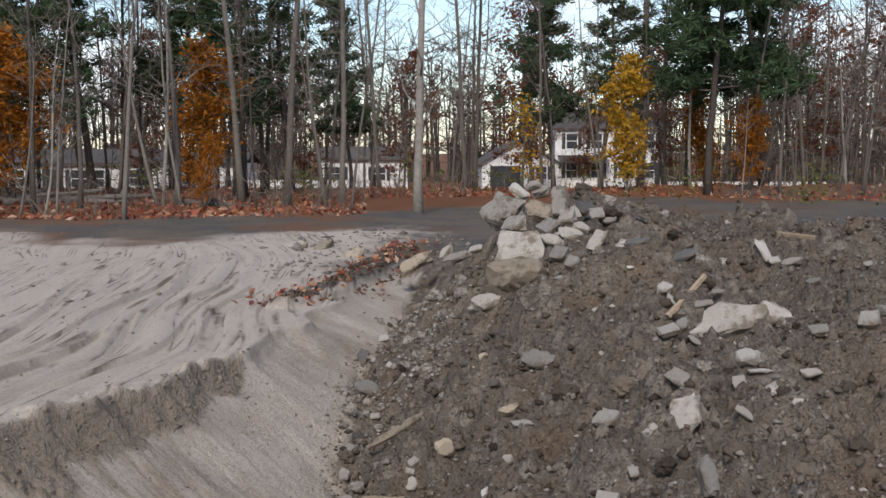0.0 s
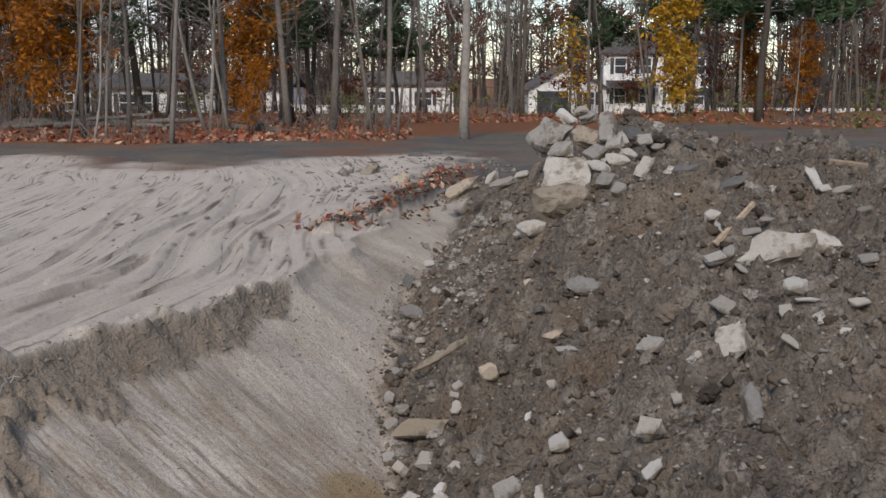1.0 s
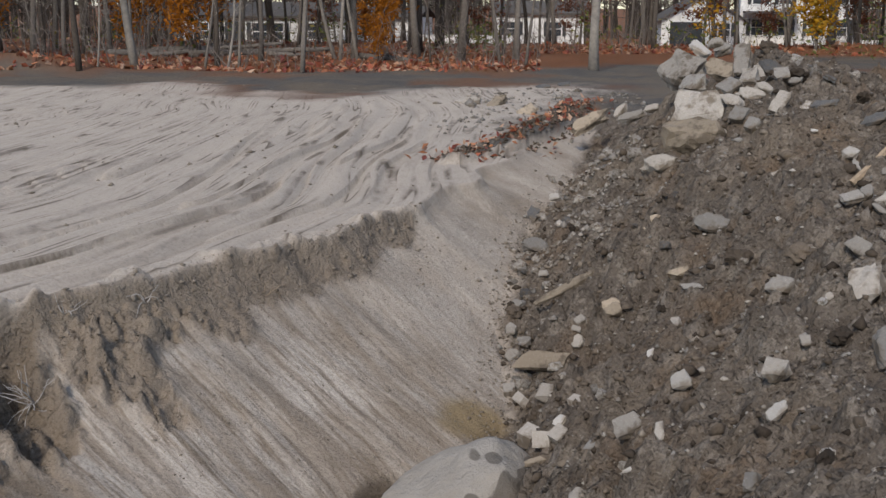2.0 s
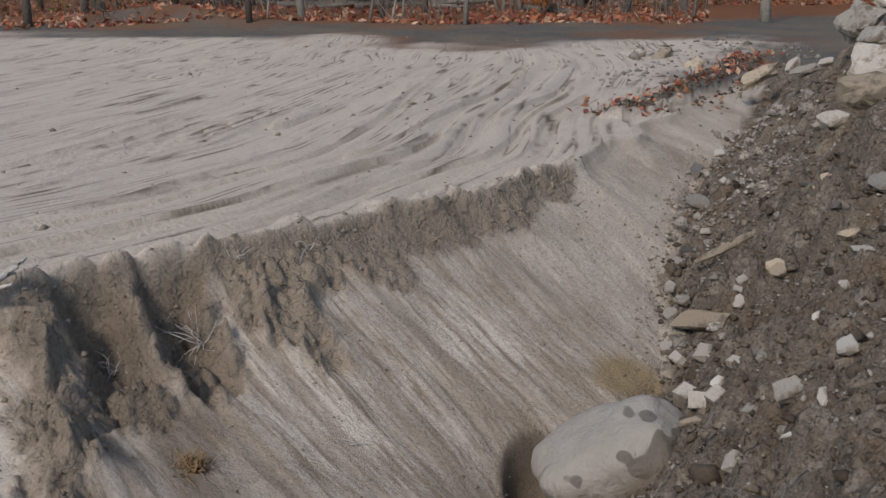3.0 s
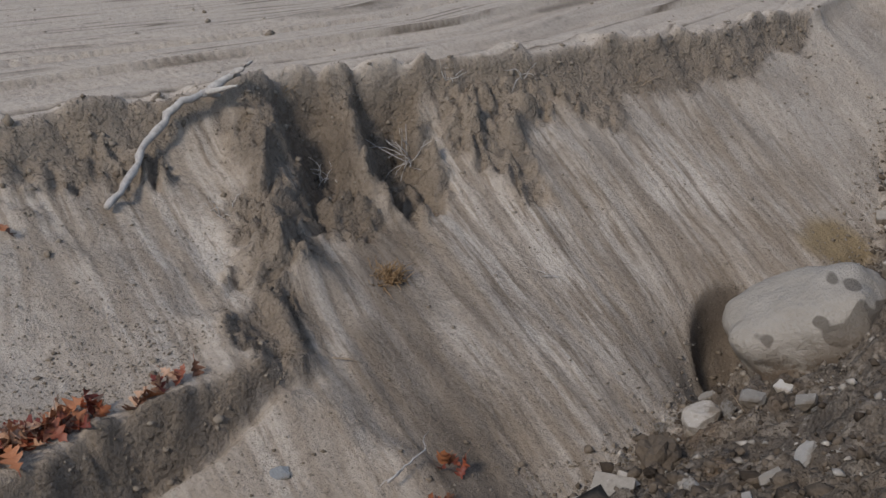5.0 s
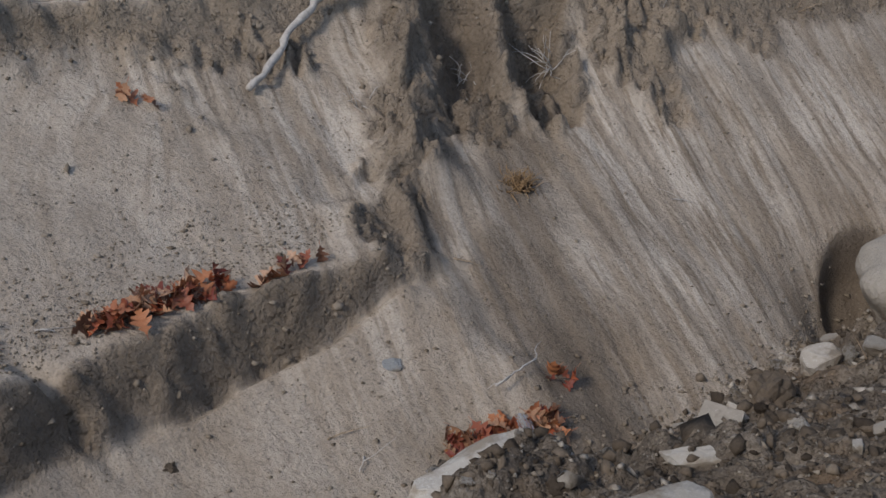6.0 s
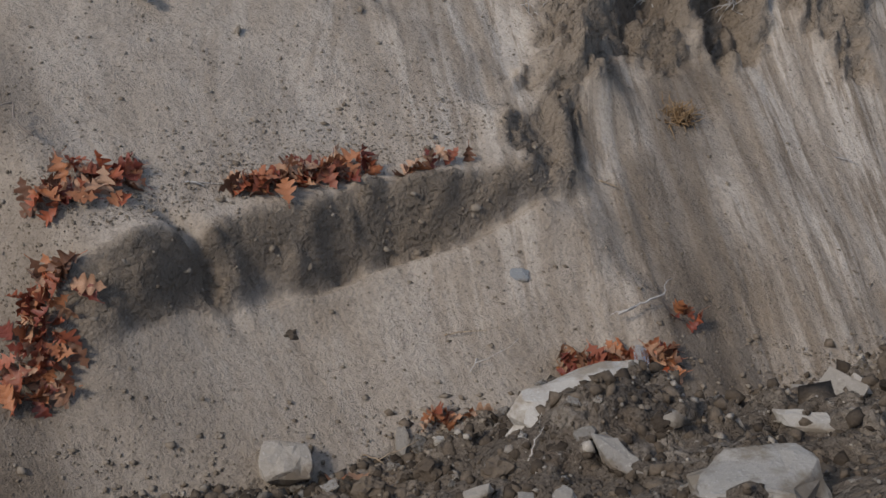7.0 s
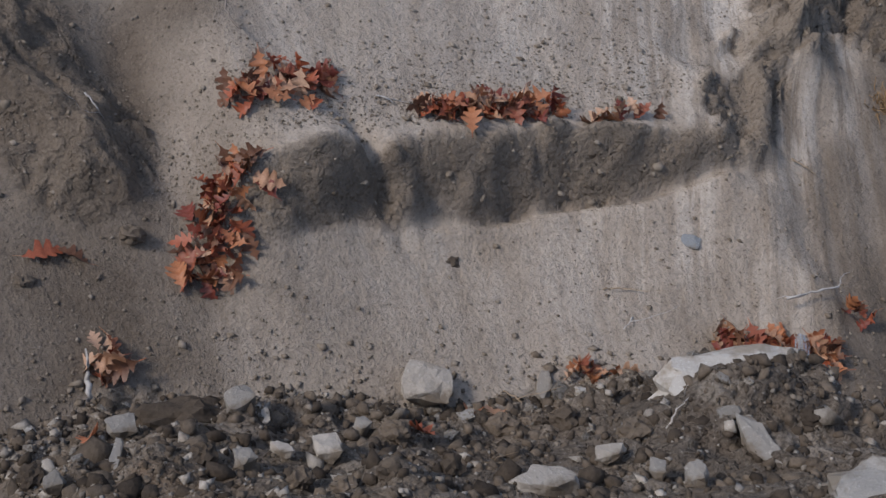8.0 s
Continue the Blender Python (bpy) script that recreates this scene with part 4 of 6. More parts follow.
# ---- rubble ----
ROCK_LABELS = {
    "concrete_chunk": ("broken grey concrete chunk half sunk in brown soil", "rubble"),
    "field_stone": ("rough grey field stone on the rubble bank", "stone"),
    "asphalt_chunk": ("dark broken asphalt piece on the bank", "rubble"),
    "sandy_slab": ("tan sandy slab of broken masonry on the bank", "rubble"),
    "pale_slab": ("pale whitish slab lying on the rubble bank", "rubble"),
    "masonry_block": ("squared pale masonry block among the rubble", "block"),
    "timber": ("weathered timber length lying on the bank", "timber"),
    "blue_stone": ("small blue-grey stone lying on the scraped sand", "stone"),
    "soil_clod": ("dark lump of crumbly soil on the bank", "soil"),
}


def chunk_mesh(name, sort, l, w, h, mat, seed):
    """Broken masonry with chipped faces, a squared block, a plank or a soil lump, l by w by h about its middle."""
    rng = random.Random(seed)
    bm = bmesh.new()
    if sort == "plank":
        t = Tubes()
        pts, rad = limb(rng, (-l / 2, 0, 0), (1, 0, 0), l, w * 0.5, w * 0.4, 5, 0.05, 0.0)
        t.add(pts, rad, 5)
        bm.free()
        return shape(name, t.v, t.f, mat)
    if mat is CLOD:
        bmesh.ops.create_icosphere(bm, subdivisions=3, radius=0.5)
        for v in bm.verts:
            p = v.co * 3 + Vector((seed, 0, 0))
            v.co *= 1 + 0.45 * noise.noise(p) + 0.34 * noise.noise(p * 2.7) + 0.16 * noise.noise(p * 6)
            v.co.x, v.co.y, v.co.z = v.co.x * l, v.co.y * w, v.co.z * h
        return from_bm(name, bm, mat)
    if sort == "block":
        pts = [Vector((sx * rng.uniform(0.44, 0.5), sy * rng.uniform(0.42, 0.5), sz * rng.uniform(0.42, 0.5))) for sx in (-1, 1) for sy in (-1, 1) for sz in (-1, 1)]
    else:
        pts = []
        turn = rng.uniform(0, 6.28)
        for i in range(rng.randrange(8, 12)):
            q = turn + i * 2.4
            c, s = math.cos(q), math.sin(q)
            k = 0.5 / max(abs(c), abs(s)) * rng.uniform(0.72, 1.0)
            top = rng.uniform(0.25, 0.5)
            pts.append(Vector((k * c, k * s, top if i % 2 else -top)))
            pts.append(Vector((k * c * rng.uniform(0.5, 0.95), k * s * rng.uniform(0.5, 0.95), -top if i % 2 else top)))
    for p in pts:
        bm.verts.new(p)
    bmesh.ops.convex_hull(bm, input=bm.verts)
    loose = [v for v in bm.verts if not v.link_faces]
    bmesh.ops.delete(bm, geom=loose, context='VERTS')
    bmesh.ops.dissolve_limit(bm, angle_limit=0.12, verts=bm.verts, edges=bm.edges)
    bmesh.ops.bevel(bm, geom=list(bm.edges), offset=0.014, segments=1, affect='EDGES', clamp_overlap=True)
    bmesh.ops.triangulate(bm, faces=bm.faces)
    bmesh.ops.subdivide_edges(bm, edges=[e for e in bm.edges if e.calc_length() > 0.14], cuts=2)
    bmesh.ops.triangulate(bm, faces=bm.faces)
    for v in bm.verts:
        p = v.co * 5.5 + Vector((seed * 1.7, 0, 0))
        v.co += Vector((noise.noise(p), noise.noise(p + Vector((9, 0, 0))), noise.noise(p + Vector((0, 9, 0))))) * (0.03 if sort == "block" else 0.11 if max(l, w) > 0.25 else 0.07)
        v.co.x, v.co.y, v.co.z = v.co.x * l, v.co.y * w, v.co.z * h
    return from_bm(name, bm, mat)


ROCKS = [0]


def rock(kind, mat, sort, m, l, w, h):
    ROCKS[0] += 1
    ob = new(kind, chunk_mesh(kind, sort, l, w, h, mat, 900 + ROCKS[0]))
    ob.matrix_basis = m
    label, cat = ROCK_LABELS[kind]
    return tagged(ob, label, cat, "rubble of the bank")



# ---- broken masonry and stones, one by one ----
# the heap at the crest
rock("concrete_chunk", CONCRETE, "chunk", pose(0.74, 13.6, 1.02, 45, 5, -46), 0.62, 0.46, 0.30)
rock("pale_slab", PLASTER, "chunk", pose(0.94, 14.04, 1.26, 15, 30, -35), 0.322, 0.182, 0.091)
rock("sandy_slab", TAN, "chunk", pose(1.10, 12.75, 1.08, 54, 20, -51), 0.490, 0.246, 0.160)
rock("concrete_chunk", CONCRETE, "chunk", pose(1.26, 12.16, 1.21, -17, -49, 79), 0.489, 0.201, 0.131)
rock("field_stone", GRANITE, "chunk", pose(0.80, 12.68, 0.93, 49, -3, -54), 0.365, 0.220, 0.143)
rock("concrete_chunk", CONCRETE, "chunk", pose(1.26, 11.54, 1.06, 40, -2, -29), 0.216, 0.251, 0.163)
rock("concrete_chunk", CONCRETE, "chunk", pose(1.40, 11.75, 1.10, 22, 37, -69), 0.296, 0.088, 0.057)
rock("asphalt_chunk", ASPHALT, "chunk", pose(1.51, 11.79, 1.14, 41, 32, -45), 0.362, 0.215, 0.140)
rock("field_stone", GRANITE, "chunk", pose(1.57, 11.53, 1.11, 52, -10, 1), 0.168, 0.161, 0.104)
rock("concrete_chunk", CONCRETE, "chunk", pose(1.24, 10.99, 0.94, 45, 3, -26), 0.308, 0.187, 0.122)
rock("concrete_chunk", CONCRETE, "chunk", pose(1.43, 10.45, 0.92, 26, -47, 43), 0.276, 0.144, 0.093)
rock("concrete_chunk", CONCRETE, "chunk", pose(0.79, 10.89, 0.76, 54, 13, -40), 0.631, 0.458, 0.298)
rock("sandy_slab", TAN, "chunk", pose(0.68, 10.38, 0.63, 44, 2, -27), 0.549, 0.364, 0.236)
rock("concrete_chunk", CONCRETE, "chunk", pose(0.41, 10.31, 0.38, 53, -14, -22), 0.369, 0.192, 0.125)
rock("field_stone", GRANITE, "chunk", pose(1.08, 10.44, 0.80, 50, -2, -23), 0.189, 0.196, 0.127)
rock("field_stone", GRANITE, "chunk", pose(1.14, 9.85, 0.78, 45, -4, -41), 0.152, 0.165, 0.107)
rock("field_stone", GRANITE, "chunk", pose(1.20, 13.71, 1.28, 49, -10, -36), 0.277, 0.166, 0.108)
rock("concrete_chunk", CONCRETE, "chunk", pose(1.10, 13.75, 1.35, 44, -10, -22), 0.232, 0.119, 0.077)
rock("field_stone", GRANITE, "chunk", pose(1.70, 11.49, 1.06, 54, -10, -2), 0.150, 0.082, 0.054)
rock("concrete_chunk", CONCRETE, "chunk", pose(1.35, 10.97, 1.02, 42, 16, -33), 0.207, 0.114, 0.074)
rock("field_stone", GRANITE, "chunk", pose(1.04, 11.22, 0.99, 28, -24, 28), 0.220, 0.190, 0.123)
rock("concrete_chunk", CONCRETE, "chunk", pose(1.02, 10.64, 0.92, 55, 14, -39), 0.245, 0.134, 0.087)
# beside the yard
rock("sandy_slab", TAN, "chunk", pose(-2.19, 20.45, 0.03, 28, -27, 52), 0.696, 0.234, 0.152)
rock("concrete_chunk", CONCRETE, "chunk", pose(-2.69, 20.69, 0.04, 39, -10, -3), 0.551, 0.283, 0.184)
rock("sandy_slab", TAN, "chunk", pose(-1.48, 18.96, 0.01, 28, -22, 40), 0.442, 0.271, 0.176)
rock("sandy_slab", TAN, "chunk", pose(-0.38, 15.26, 0.24, 30, -22, 23), 0.661, 0.226, 0.147)
rock("concrete_chunk", CONCRETE, "chunk", pose(0.17, 13.45, 0.50, 52, -16, -33), 0.479, 0.136, 0.088)
rock("concrete_chunk", CONCRETE, "chunk", pose(0.04, 14.82, 0.44, 39, -45, 1), 0.261, 0.130, 0.085)
rock("concrete_chunk", CONCRETE, "chunk", pose(0.39, 13.42, 0.60, 52, -16, -15), 0.208, 0.102, 0.066)
rock("asphalt_chunk", ASPHALT, "chunk", pose(-0.86, 11.77, -0.41, 39, 19, -7), 0.169, 0.227, 0.148)
rock("field_stone", GRANITE, "chunk", pose(-0.68, 10.28, -0.42, 47, 2, -44), 0.395, 0.147, 0.096)
rock("pale_slab", PLASTER, "chunk", pose(-0.64, 12.19, -0.27, 56, -3, -16), 0.144, 0.097, 0.048)
rock("asphalt_chunk", ASPHALT, "chunk", pose(-1.63, 25.23, -0.00, 34, -5, 3), 0.380, 0.190, 0.124)
rock("asphalt_chunk", ASPHALT, "chunk", pose(-1.22, 26.00, 0.01, 32, -8, 20), 0.354, 0.176, 0.114)
# the broken bank
rock("field_stone", GRANITE, "chunk", pose(0.76, 8.80, 0.12, 53, 3, -35), 0.316, 0.160, 0.104)
rock("field_stone", GRANITE, "chunk", pose(1.09, 7.40, -0.02, 44, -6, -24), 0.198, 0.157, 0.102)
rock("concrete_chunk", CONCRETE, "chunk", pose(1.38, 6.28, 0.27, 1, -38, 58), 0.316, 0.199, 0.130)
rock("concrete_chunk", CONCRETE, "chunk", pose(1.53, 7.21, 0.29, 49, 12, -60), 0.228, 0.118, 0.077)
rock("concrete_chunk", CONCRETE, "chunk", pose(2.13, 8.26, 0.51, 48, -10, -12), 0.64, 0.30, 0.19)
rock("concrete_chunk", CONCRETE, "chunk", pose(2.44, 8.33, 0.54, 35, 17, -26), 0.271, 0.224, 0.145)
rock("pale_slab", PLASTER, "chunk", pose(1.98, 7.29, 0.42, 45, -5, -31), 0.162, 0.124, 0.062)
rock("concrete_chunk", CONCRETE, "chunk", pose(1.84, 6.92, 0.32, 47, -13, -12), 0.093, 0.102, 0.066)
rock("pale_slab", PLASTER, "chunk", pose(2.01, 7.08, 0.37, 42, -4, -18), 0.166, 0.033, 0.016)
rock("concrete_chunk", CONCRETE, "chunk", pose(2.33, 7.05, 0.36, 48, -5, 2), 0.153, 0.070, 0.046)
rock("concrete_chunk", CONCRETE, "chunk", pose(2.10, 6.54, 0.28, 42, -1, -6), 0.096, 0.056, 0.036)
rock("concrete_chunk", CONCRETE, "chunk", pose(1.14, 6.05, 0.25, 48, -14, -14), 0.076, 0.072, 0.047)
rock("pale_slab", PLASTER, "chunk", pose(2.81, 9.86, 0.89, 32, 46, -65), 0.263, 0.089, 0.045)
rock("pale_slab", PLASTER, "chunk", pose(2.86, 9.70, 0.82, 49, -2, -18), 0.127, 0.094, 0.047)
rock("concrete_chunk", CONCRETE, "chunk", pose(2.96, 9.56, 0.82, 42, -16, -6), 0.195, 0.079, 0.051)
rock("timber", TIMBER, "plank", pose(3.19, 10.18, 0.99, 41, 8, -11), 0.340, 0.053, 0.032)
rock("timber", TIMBER, "plank", pose(1.89, 8.70, 0.64, 28, -41, 23), 0.456, 0.054, 0.032)
rock("pale_slab", PLASTER, "chunk", pose(1.83, 9.31, 0.63, 49, -1, -9), 0.150, 0.115, 0.058)
rock("pale_slab", PLASTER, "chunk", pose(1.79, 8.75, 0.60, 39, 27, -63), 0.183, 0.047, 0.024)
rock("asphalt_chunk", ASPHALT, "chunk", pose(2.10, 9.81, 0.85, 46, -16, 18), 0.334, 0.107, 0.069)
rock("asphalt_chunk", ASPHALT, "chunk", pose(1.74, 10.05, 0.95, 38, -11, -13), 0.253, 0.084, 0.054)
rock("pale_slab", PLASTER, "chunk", pose(1.60, 9.62, 0.77, 49, -1, -5), 0.073, 0.036, 0.018)
rock("concrete_chunk", CONCRETE, "chunk", pose(2.01, 8.63, 0.59, 52, -6, 19), 0.203, 0.061, 0.040)
rock("field_stone", GRANITE, "chunk", pose(2.22, 9.03, 0.63, 43, -1, -12), 0.146, 0.055, 0.036)
rock("field_stone", GRANITE, "chunk", pose(1.70, 8.40, 0.41, 30, -12, 14), 0.185, 0.102, 0.066)
rock("field_stone", GRANITE, "chunk", pose(1.81, 8.46, 0.44, 38, -2, -15), 0.103, 0.132, 0.086)
rock("field_stone", GRANITE, "chunk", pose(1.84, 8.16, 0.38, 48, 25, -48), 0.139, 0.054, 0.035)
rock("concrete_chunk", CONCRETE, "chunk", pose(1.66, 6.11, 0.32, 38, 31, -44), 0.137, 0.058, 0.038)
rock("concrete_chunk", CONCRETE, "chunk", pose(0.99, 5.75, 0.09, 48, -4, -13), 0.060, 0.066, 0.043)
rock("field_stone", GRANITE, "chunk", pose(1.32, 5.50, 0.15, 3, 31, -89), 0.271, 0.100, 0.065)
rock("concrete_chunk", CONCRETE, "chunk", pose(0.45, 7.70, -0.39, 36, -7, -27), 0.079, 0.106, 0.069)
rock("sandy_slab", TAN, "chunk", pose(0.03, 8.39, -0.50, 54, -18, 9), 0.157, 0.127, 0.083)
rock("concrete_chunk", CONCRETE, "chunk", pose(-0.25, 8.40, -0.66, 58, 10, -29), 0.106, 0.057, 0.037)
rock("concrete_chunk", CONCRETE, "chunk", pose(-0.21, 8.44, -0.61, 51, -13, -12), 0.109, 0.058, 0.038)
rock("concrete_chunk", CONCRETE, "chunk", pose(-0.23, 8.34, -0.76, 53, -30, 3), 0.105, 0.084, 0.054)
rock("sandy_slab", TAN, "chunk", pose(-0.36, 8.92, -0.47, 47, -32, -7), 0.710, 0.080, 0.052)
rock("field_stone", GRANITE, "chunk", pose(0.58, 8.06, -0.21, 54, -8, -37), 0.220, 0.052, 0.034)
rock("concrete_chunk", CONCRETE, "chunk", pose(-0.80, 8.94, -0.86, 54, -3, -12), 0.088, 0.079, 0.051)
rock("field_stone", GRANITE, "chunk", pose(-0.68, 8.76, -0.89, 46, -7, -23), 0.155, 0.085, 0.055)
rock("pale_slab", PLASTER, "chunk", pose(1.76, 5.70, 0.26, 44, -0, -2), 0.043, 0.029, 0.014)
rock("soil_clod", CLOD, "chunk", pose(1.24, 7.64, 0.15, 47, -6, -28), 0.166, 0.142, 0.114)
rock("sandy_slab", TAN, "chunk", pose(0.51, 8.42, -0.20, -33, -51, 101), 0.076, 0.200, 0.130)
rock("sandy_slab", TAN, "chunk", pose(0.30, 9.03, 0.08, 32, -46, 22), 0.186, 0.077, 0.050)
rock("field_stone", GRANITE, "chunk", pose(2.68, 7.98, 0.48, 46, -14, -26), 0.165, 0.106, 0.069)
rock("field_stone", GRANITE, "chunk", pose(3.06, 8.03, 0.55, 43, -4, -26), 0.163, 0.145, 0.094)
rock("soil_clod", CLOD, "chunk", pose(2.47, 6.80, 0.32, 40, -3, -15), 0.105, 0.093, 0.075)
rock("soil_clod", CLOD, "chunk", pose(1.49, 5.67, 0.23, 36, -14, -13), 0.130, 0.115, 0.092)
rock("soil_clod", CLOD, "chunk", pose(1.80, 5.53, 0.15, 40, -3, -11), 0.145, 0.108, 0.087)
rock("soil_clod", CLOD, "chunk", pose(1.16, 5.74, 0.13, 40, -15, -17), 0.122, 0.096, 0.077)
rock("soil_clod", CLOD, "chunk", pose(2.22, 5.92, 0.17, 30, 0, 1), 0.164, 0.142, 0.114)
rock("soil_clod", CLOD, "chunk", pose(0.87, 7.98, 0.04, 49, -4, -20), 0.169, 0.123, 0.098)
rock("field_stone", GRANITE, "chunk", pose(3.06, 9.28, 0.69, 39, -10, 2), 0.149, 0.080, 0.052)
rock("field_stone", GRANITE, "chunk", pose(3.55, 9.36, 0.82, 40, -7, -18), 0.141, 0.071, 0.046)
# rubble along the foot of the bank
rock("sandy_slab", TAN, "chunk", pose(-0.49, 8.30, -0.90, 52, -7, -20), 0.454, 0.162, 0.105)
rock("concrete_chunk", CONCRETE, "chunk", pose(-0.74, 8.58, -0.97, 28, -29, 22), 0.136, 0.159, 0.104)
rock("masonry_block", CONCRETE, "block", pose(-0.73, 8.10, -1.09, 22, -6, 11), 0.096, 0.107, 0.096)
rock("masonry_block", CONCRETE, "block", pose(-0.62, 7.85, -1.06, 48, 5, -60), 0.123, 0.082, 0.073)
rock("concrete_chunk", CONCRETE, "chunk", pose(-0.42, 7.74, -0.96, -13, -40, 73), 0.158, 0.153, 0.099)
rock("masonry_block", CONCRETE, "block", pose(-0.19, 7.09, -0.79, 14, 3, -32), 0.105, 0.091, 0.082)
rock("pale_slab", PLASTER, "chunk", pose(-0.27, 6.40, -0.66, -2, -43, 56), 0.094, 0.078, 0.039)
rock("masonry_block", CONCRETE, "block", pose(-0.46, 6.53, -0.82, 18, 8, -31), 0.114, 0.127, 0.114)
rock("masonry_block", CONCRETE, "block", pose(-0.36, 6.31, -0.75, 67, -12, -21), 0.121, 0.105, 0.095)
rock("masonry_block", CONCRETE, "block", pose(-0.26, 6.23, -0.69, 10, -35, 36), 0.101, 0.107, 0.096)
rock("field_stone", GRANITE, "chunk", pose(-0.05, 5.25, -0.35, 33, -16, -29), 0.112, 0.079, 0.051)
rock("sandy_slab", TAN, "chunk", pose(-0.39, 6.02, -0.77, 21, -16, 7), 0.137, 0.051, 0.033)
rock("field_stone", GRANITE, "chunk", pose(-0.62, 6.58, -0.95, 38, -13, -19), 0.103, 0.113, 0.073)
rock("pale_slab", PLASTER, "chunk", pose(0.14, 4.67, -0.19, 36, -35, -8), 0.152, 0.034, 0.017)
rock("concrete_chunk", CONCRETE, "chunk", pose(-0.12, 4.87, -0.46, -19, -41, 70), 0.115, 0.097, 0.063)
rock("pale_slab", PLASTER, "chunk", pose(0.38, 5.83, -0.18, 41, -17, -5), 0.126, 0.114, 0.057)
rock("concrete_chunk", CONCRETE, "chunk", pose(0.46, 7.70, -0.39, 28, -25, 2), 0.085, 0.101, 0.066)
rock("concrete_chunk", CONCRETE, "chunk", pose(0.12, 5.29, -0.25, 32, -29, -10), 0.181, 0.132, 0.086)
rock("concrete_chunk", CONCRETE, "chunk", pose(0.25, 5.06, -0.18, -29, -34, 101), 0.128, 0.049, 0.032)
rock("sandy_slab", TAN, "chunk", pose(0.02, 8.44, -0.48, 53, -25, 0), 0.163, 0.123, 0.080)
rock("pale_slab", PLASTER, "chunk", pose(0.27, 7.19, -0.46, -9, -36, 72), 0.100, 0.056, 0.028)
rock("pale_slab", PLASTER, "chunk", pose(0.76, 5.02, -0.04, 12, -26, 42), 0.160, 0.071, 0.035)
rock("concrete_chunk", CONCRETE, "chunk", pose(0.82, 5.51, 0.01, 42, -11, -20), 0.141, 0.132, 0.086)
rock("field_stone", GRANITE, "chunk", pose(0.54, 4.04, 0.03, -17, -34, 68), 0.094, 0.061, 0.040)
rock("field_stone", GRANITE, "chunk", pose(-0.80, 8.97, -0.84, 55, -6, -9), 0.115, 0.090, 0.058)
rock("field_stone", GRANITE, "chunk", pose(-0.69, 8.76, -0.90, 45, -10, -20), 0.121, 0.099, 0.065)
rock("concrete_chunk", CONCRETE, "chunk", pose(-0.22, 8.44, -0.60, 49, -26, -4), 0.115, 0.090, 0.058)
rock("concrete_chunk", CONCRETE, "chunk", pose(-0.23, 8.36, -0.74, 44, -43, 12), 0.104, 0.086, 0.056)
rock("field_stone", GRANITE, "chunk", pose(-0.78, 9.24, -0.72, 45, -9, -20), 0.138, 0.118, 0.076)
rock("concrete_chunk", CONCRETE, "chunk", pose(-0.57, 9.43, -0.48, 51, -7, -16), 0.102, 0.067, 0.043)
rock("masonry_block", CONCRETE, "block", pose(-1.21, 4.00, -1.12, 24, -3, 7), 0.182, 0.130, 0.117)
rock("concrete_chunk", CONCRETE, "chunk", pose(-1.26, 3.75, -1.04, 8, -22, 23), 0.136, 0.079, 0.051)
rock("concrete_chunk", CONCRETE, "chunk", pose(-1.19, 4.11, -1.10, 22, -5, -34), 0.149, 0.046, 0.030)
rock("pale_slab", PLASTER, "chunk", pose(-0.99, 3.12, -0.66, 21, -20, 18), 0.287, 0.096, 0.048)
rock("concrete_chunk", CONCRETE, "chunk", pose(-1.05, 4.75, -1.09, -16, -17, 80), 0.235, 0.209, 0.136)
rock("soil_clod", CLOD, "chunk", pose(-1.14, 4.37, -1.13, 15, -16, 12), 0.176, 0.221, 0.177)
rock("pale_slab", PLASTER, "chunk", pose(-0.45, 3.88, -0.59, -13, -17, 79), 0.163, 0.076, 0.038)
rock("pale_slab", PLASTER, "chunk", pose(-0.74, 5.05, -0.97, 20, -8, -21), 0.103, 0.080, 0.040)
rock("pale_slab", PLASTER, "chunk", pose(-0.53, 3.27, -0.45, 9, -18, 11), 0.042, 0.064, 0.032)
rock("concrete_chunk", CONCRETE, "chunk", pose(-0.82, 3.61, -0.70, 6, -17, 21), 0.073, 0.050, 0.032)
rock("concrete_chunk", CONCRETE, "chunk", pose(-0.52, 3.64, -0.58, 11, -26, 36), 0.098, 0.054, 0.035)
rock("concrete_chunk", CONCRETE, "chunk", pose(-1.14, 5.25, -1.25, 12, -26, 13), 0.097, 0.074, 0.048)
rock("field_stone", GRANITE, "chunk", pose(-0.84, 4.84, -0.96, 19, -16, -13), 0.131, 0.101, 0.066)
rock("field_stone", GRANITE, "chunk", pose(-0.58, 4.71, -0.82, 19, -29, 7), 0.105, 0.077, 0.050)
rock("concrete_chunk", CONCRETE, "chunk", pose(-0.38, 3.17, -0.36, 12, -23, 13), 0.092, 0.047, 0.031)
# the near foot of the bank
rock("concrete_chunk", CONCRETE, "chunk", pose(-2.20, 1.86, -1.21, 25, -5, 61), 0.219, 0.180, 0.117)
rock("concrete_chunk", CONCRETE, "chunk", pose(-2.06, 2.31, -1.22, -13, -14, 142), 0.157, 0.065, 0.042)
rock("pale_slab", PLASTER, "chunk", pose(-1.57, 2.67, -0.84, 8, -6, 62), 0.60, 0.34, 0.20)
rock("field_stone", GRANITE, "chunk", pose(-1.27, 2.43, -0.69, 23, 4, -8), 0.224, 0.100, 0.065)
rock("pale_slab", PLASTER, "chunk", pose(-0.79, 2.39, -0.38, -10, -12, 64), 0.411, 0.268, 0.134)
rock("concrete_chunk", CONCRETE, "chunk", pose(-1.36, 1.66, -0.66, -9, -7, 75), 0.216, 0.105, 0.068)
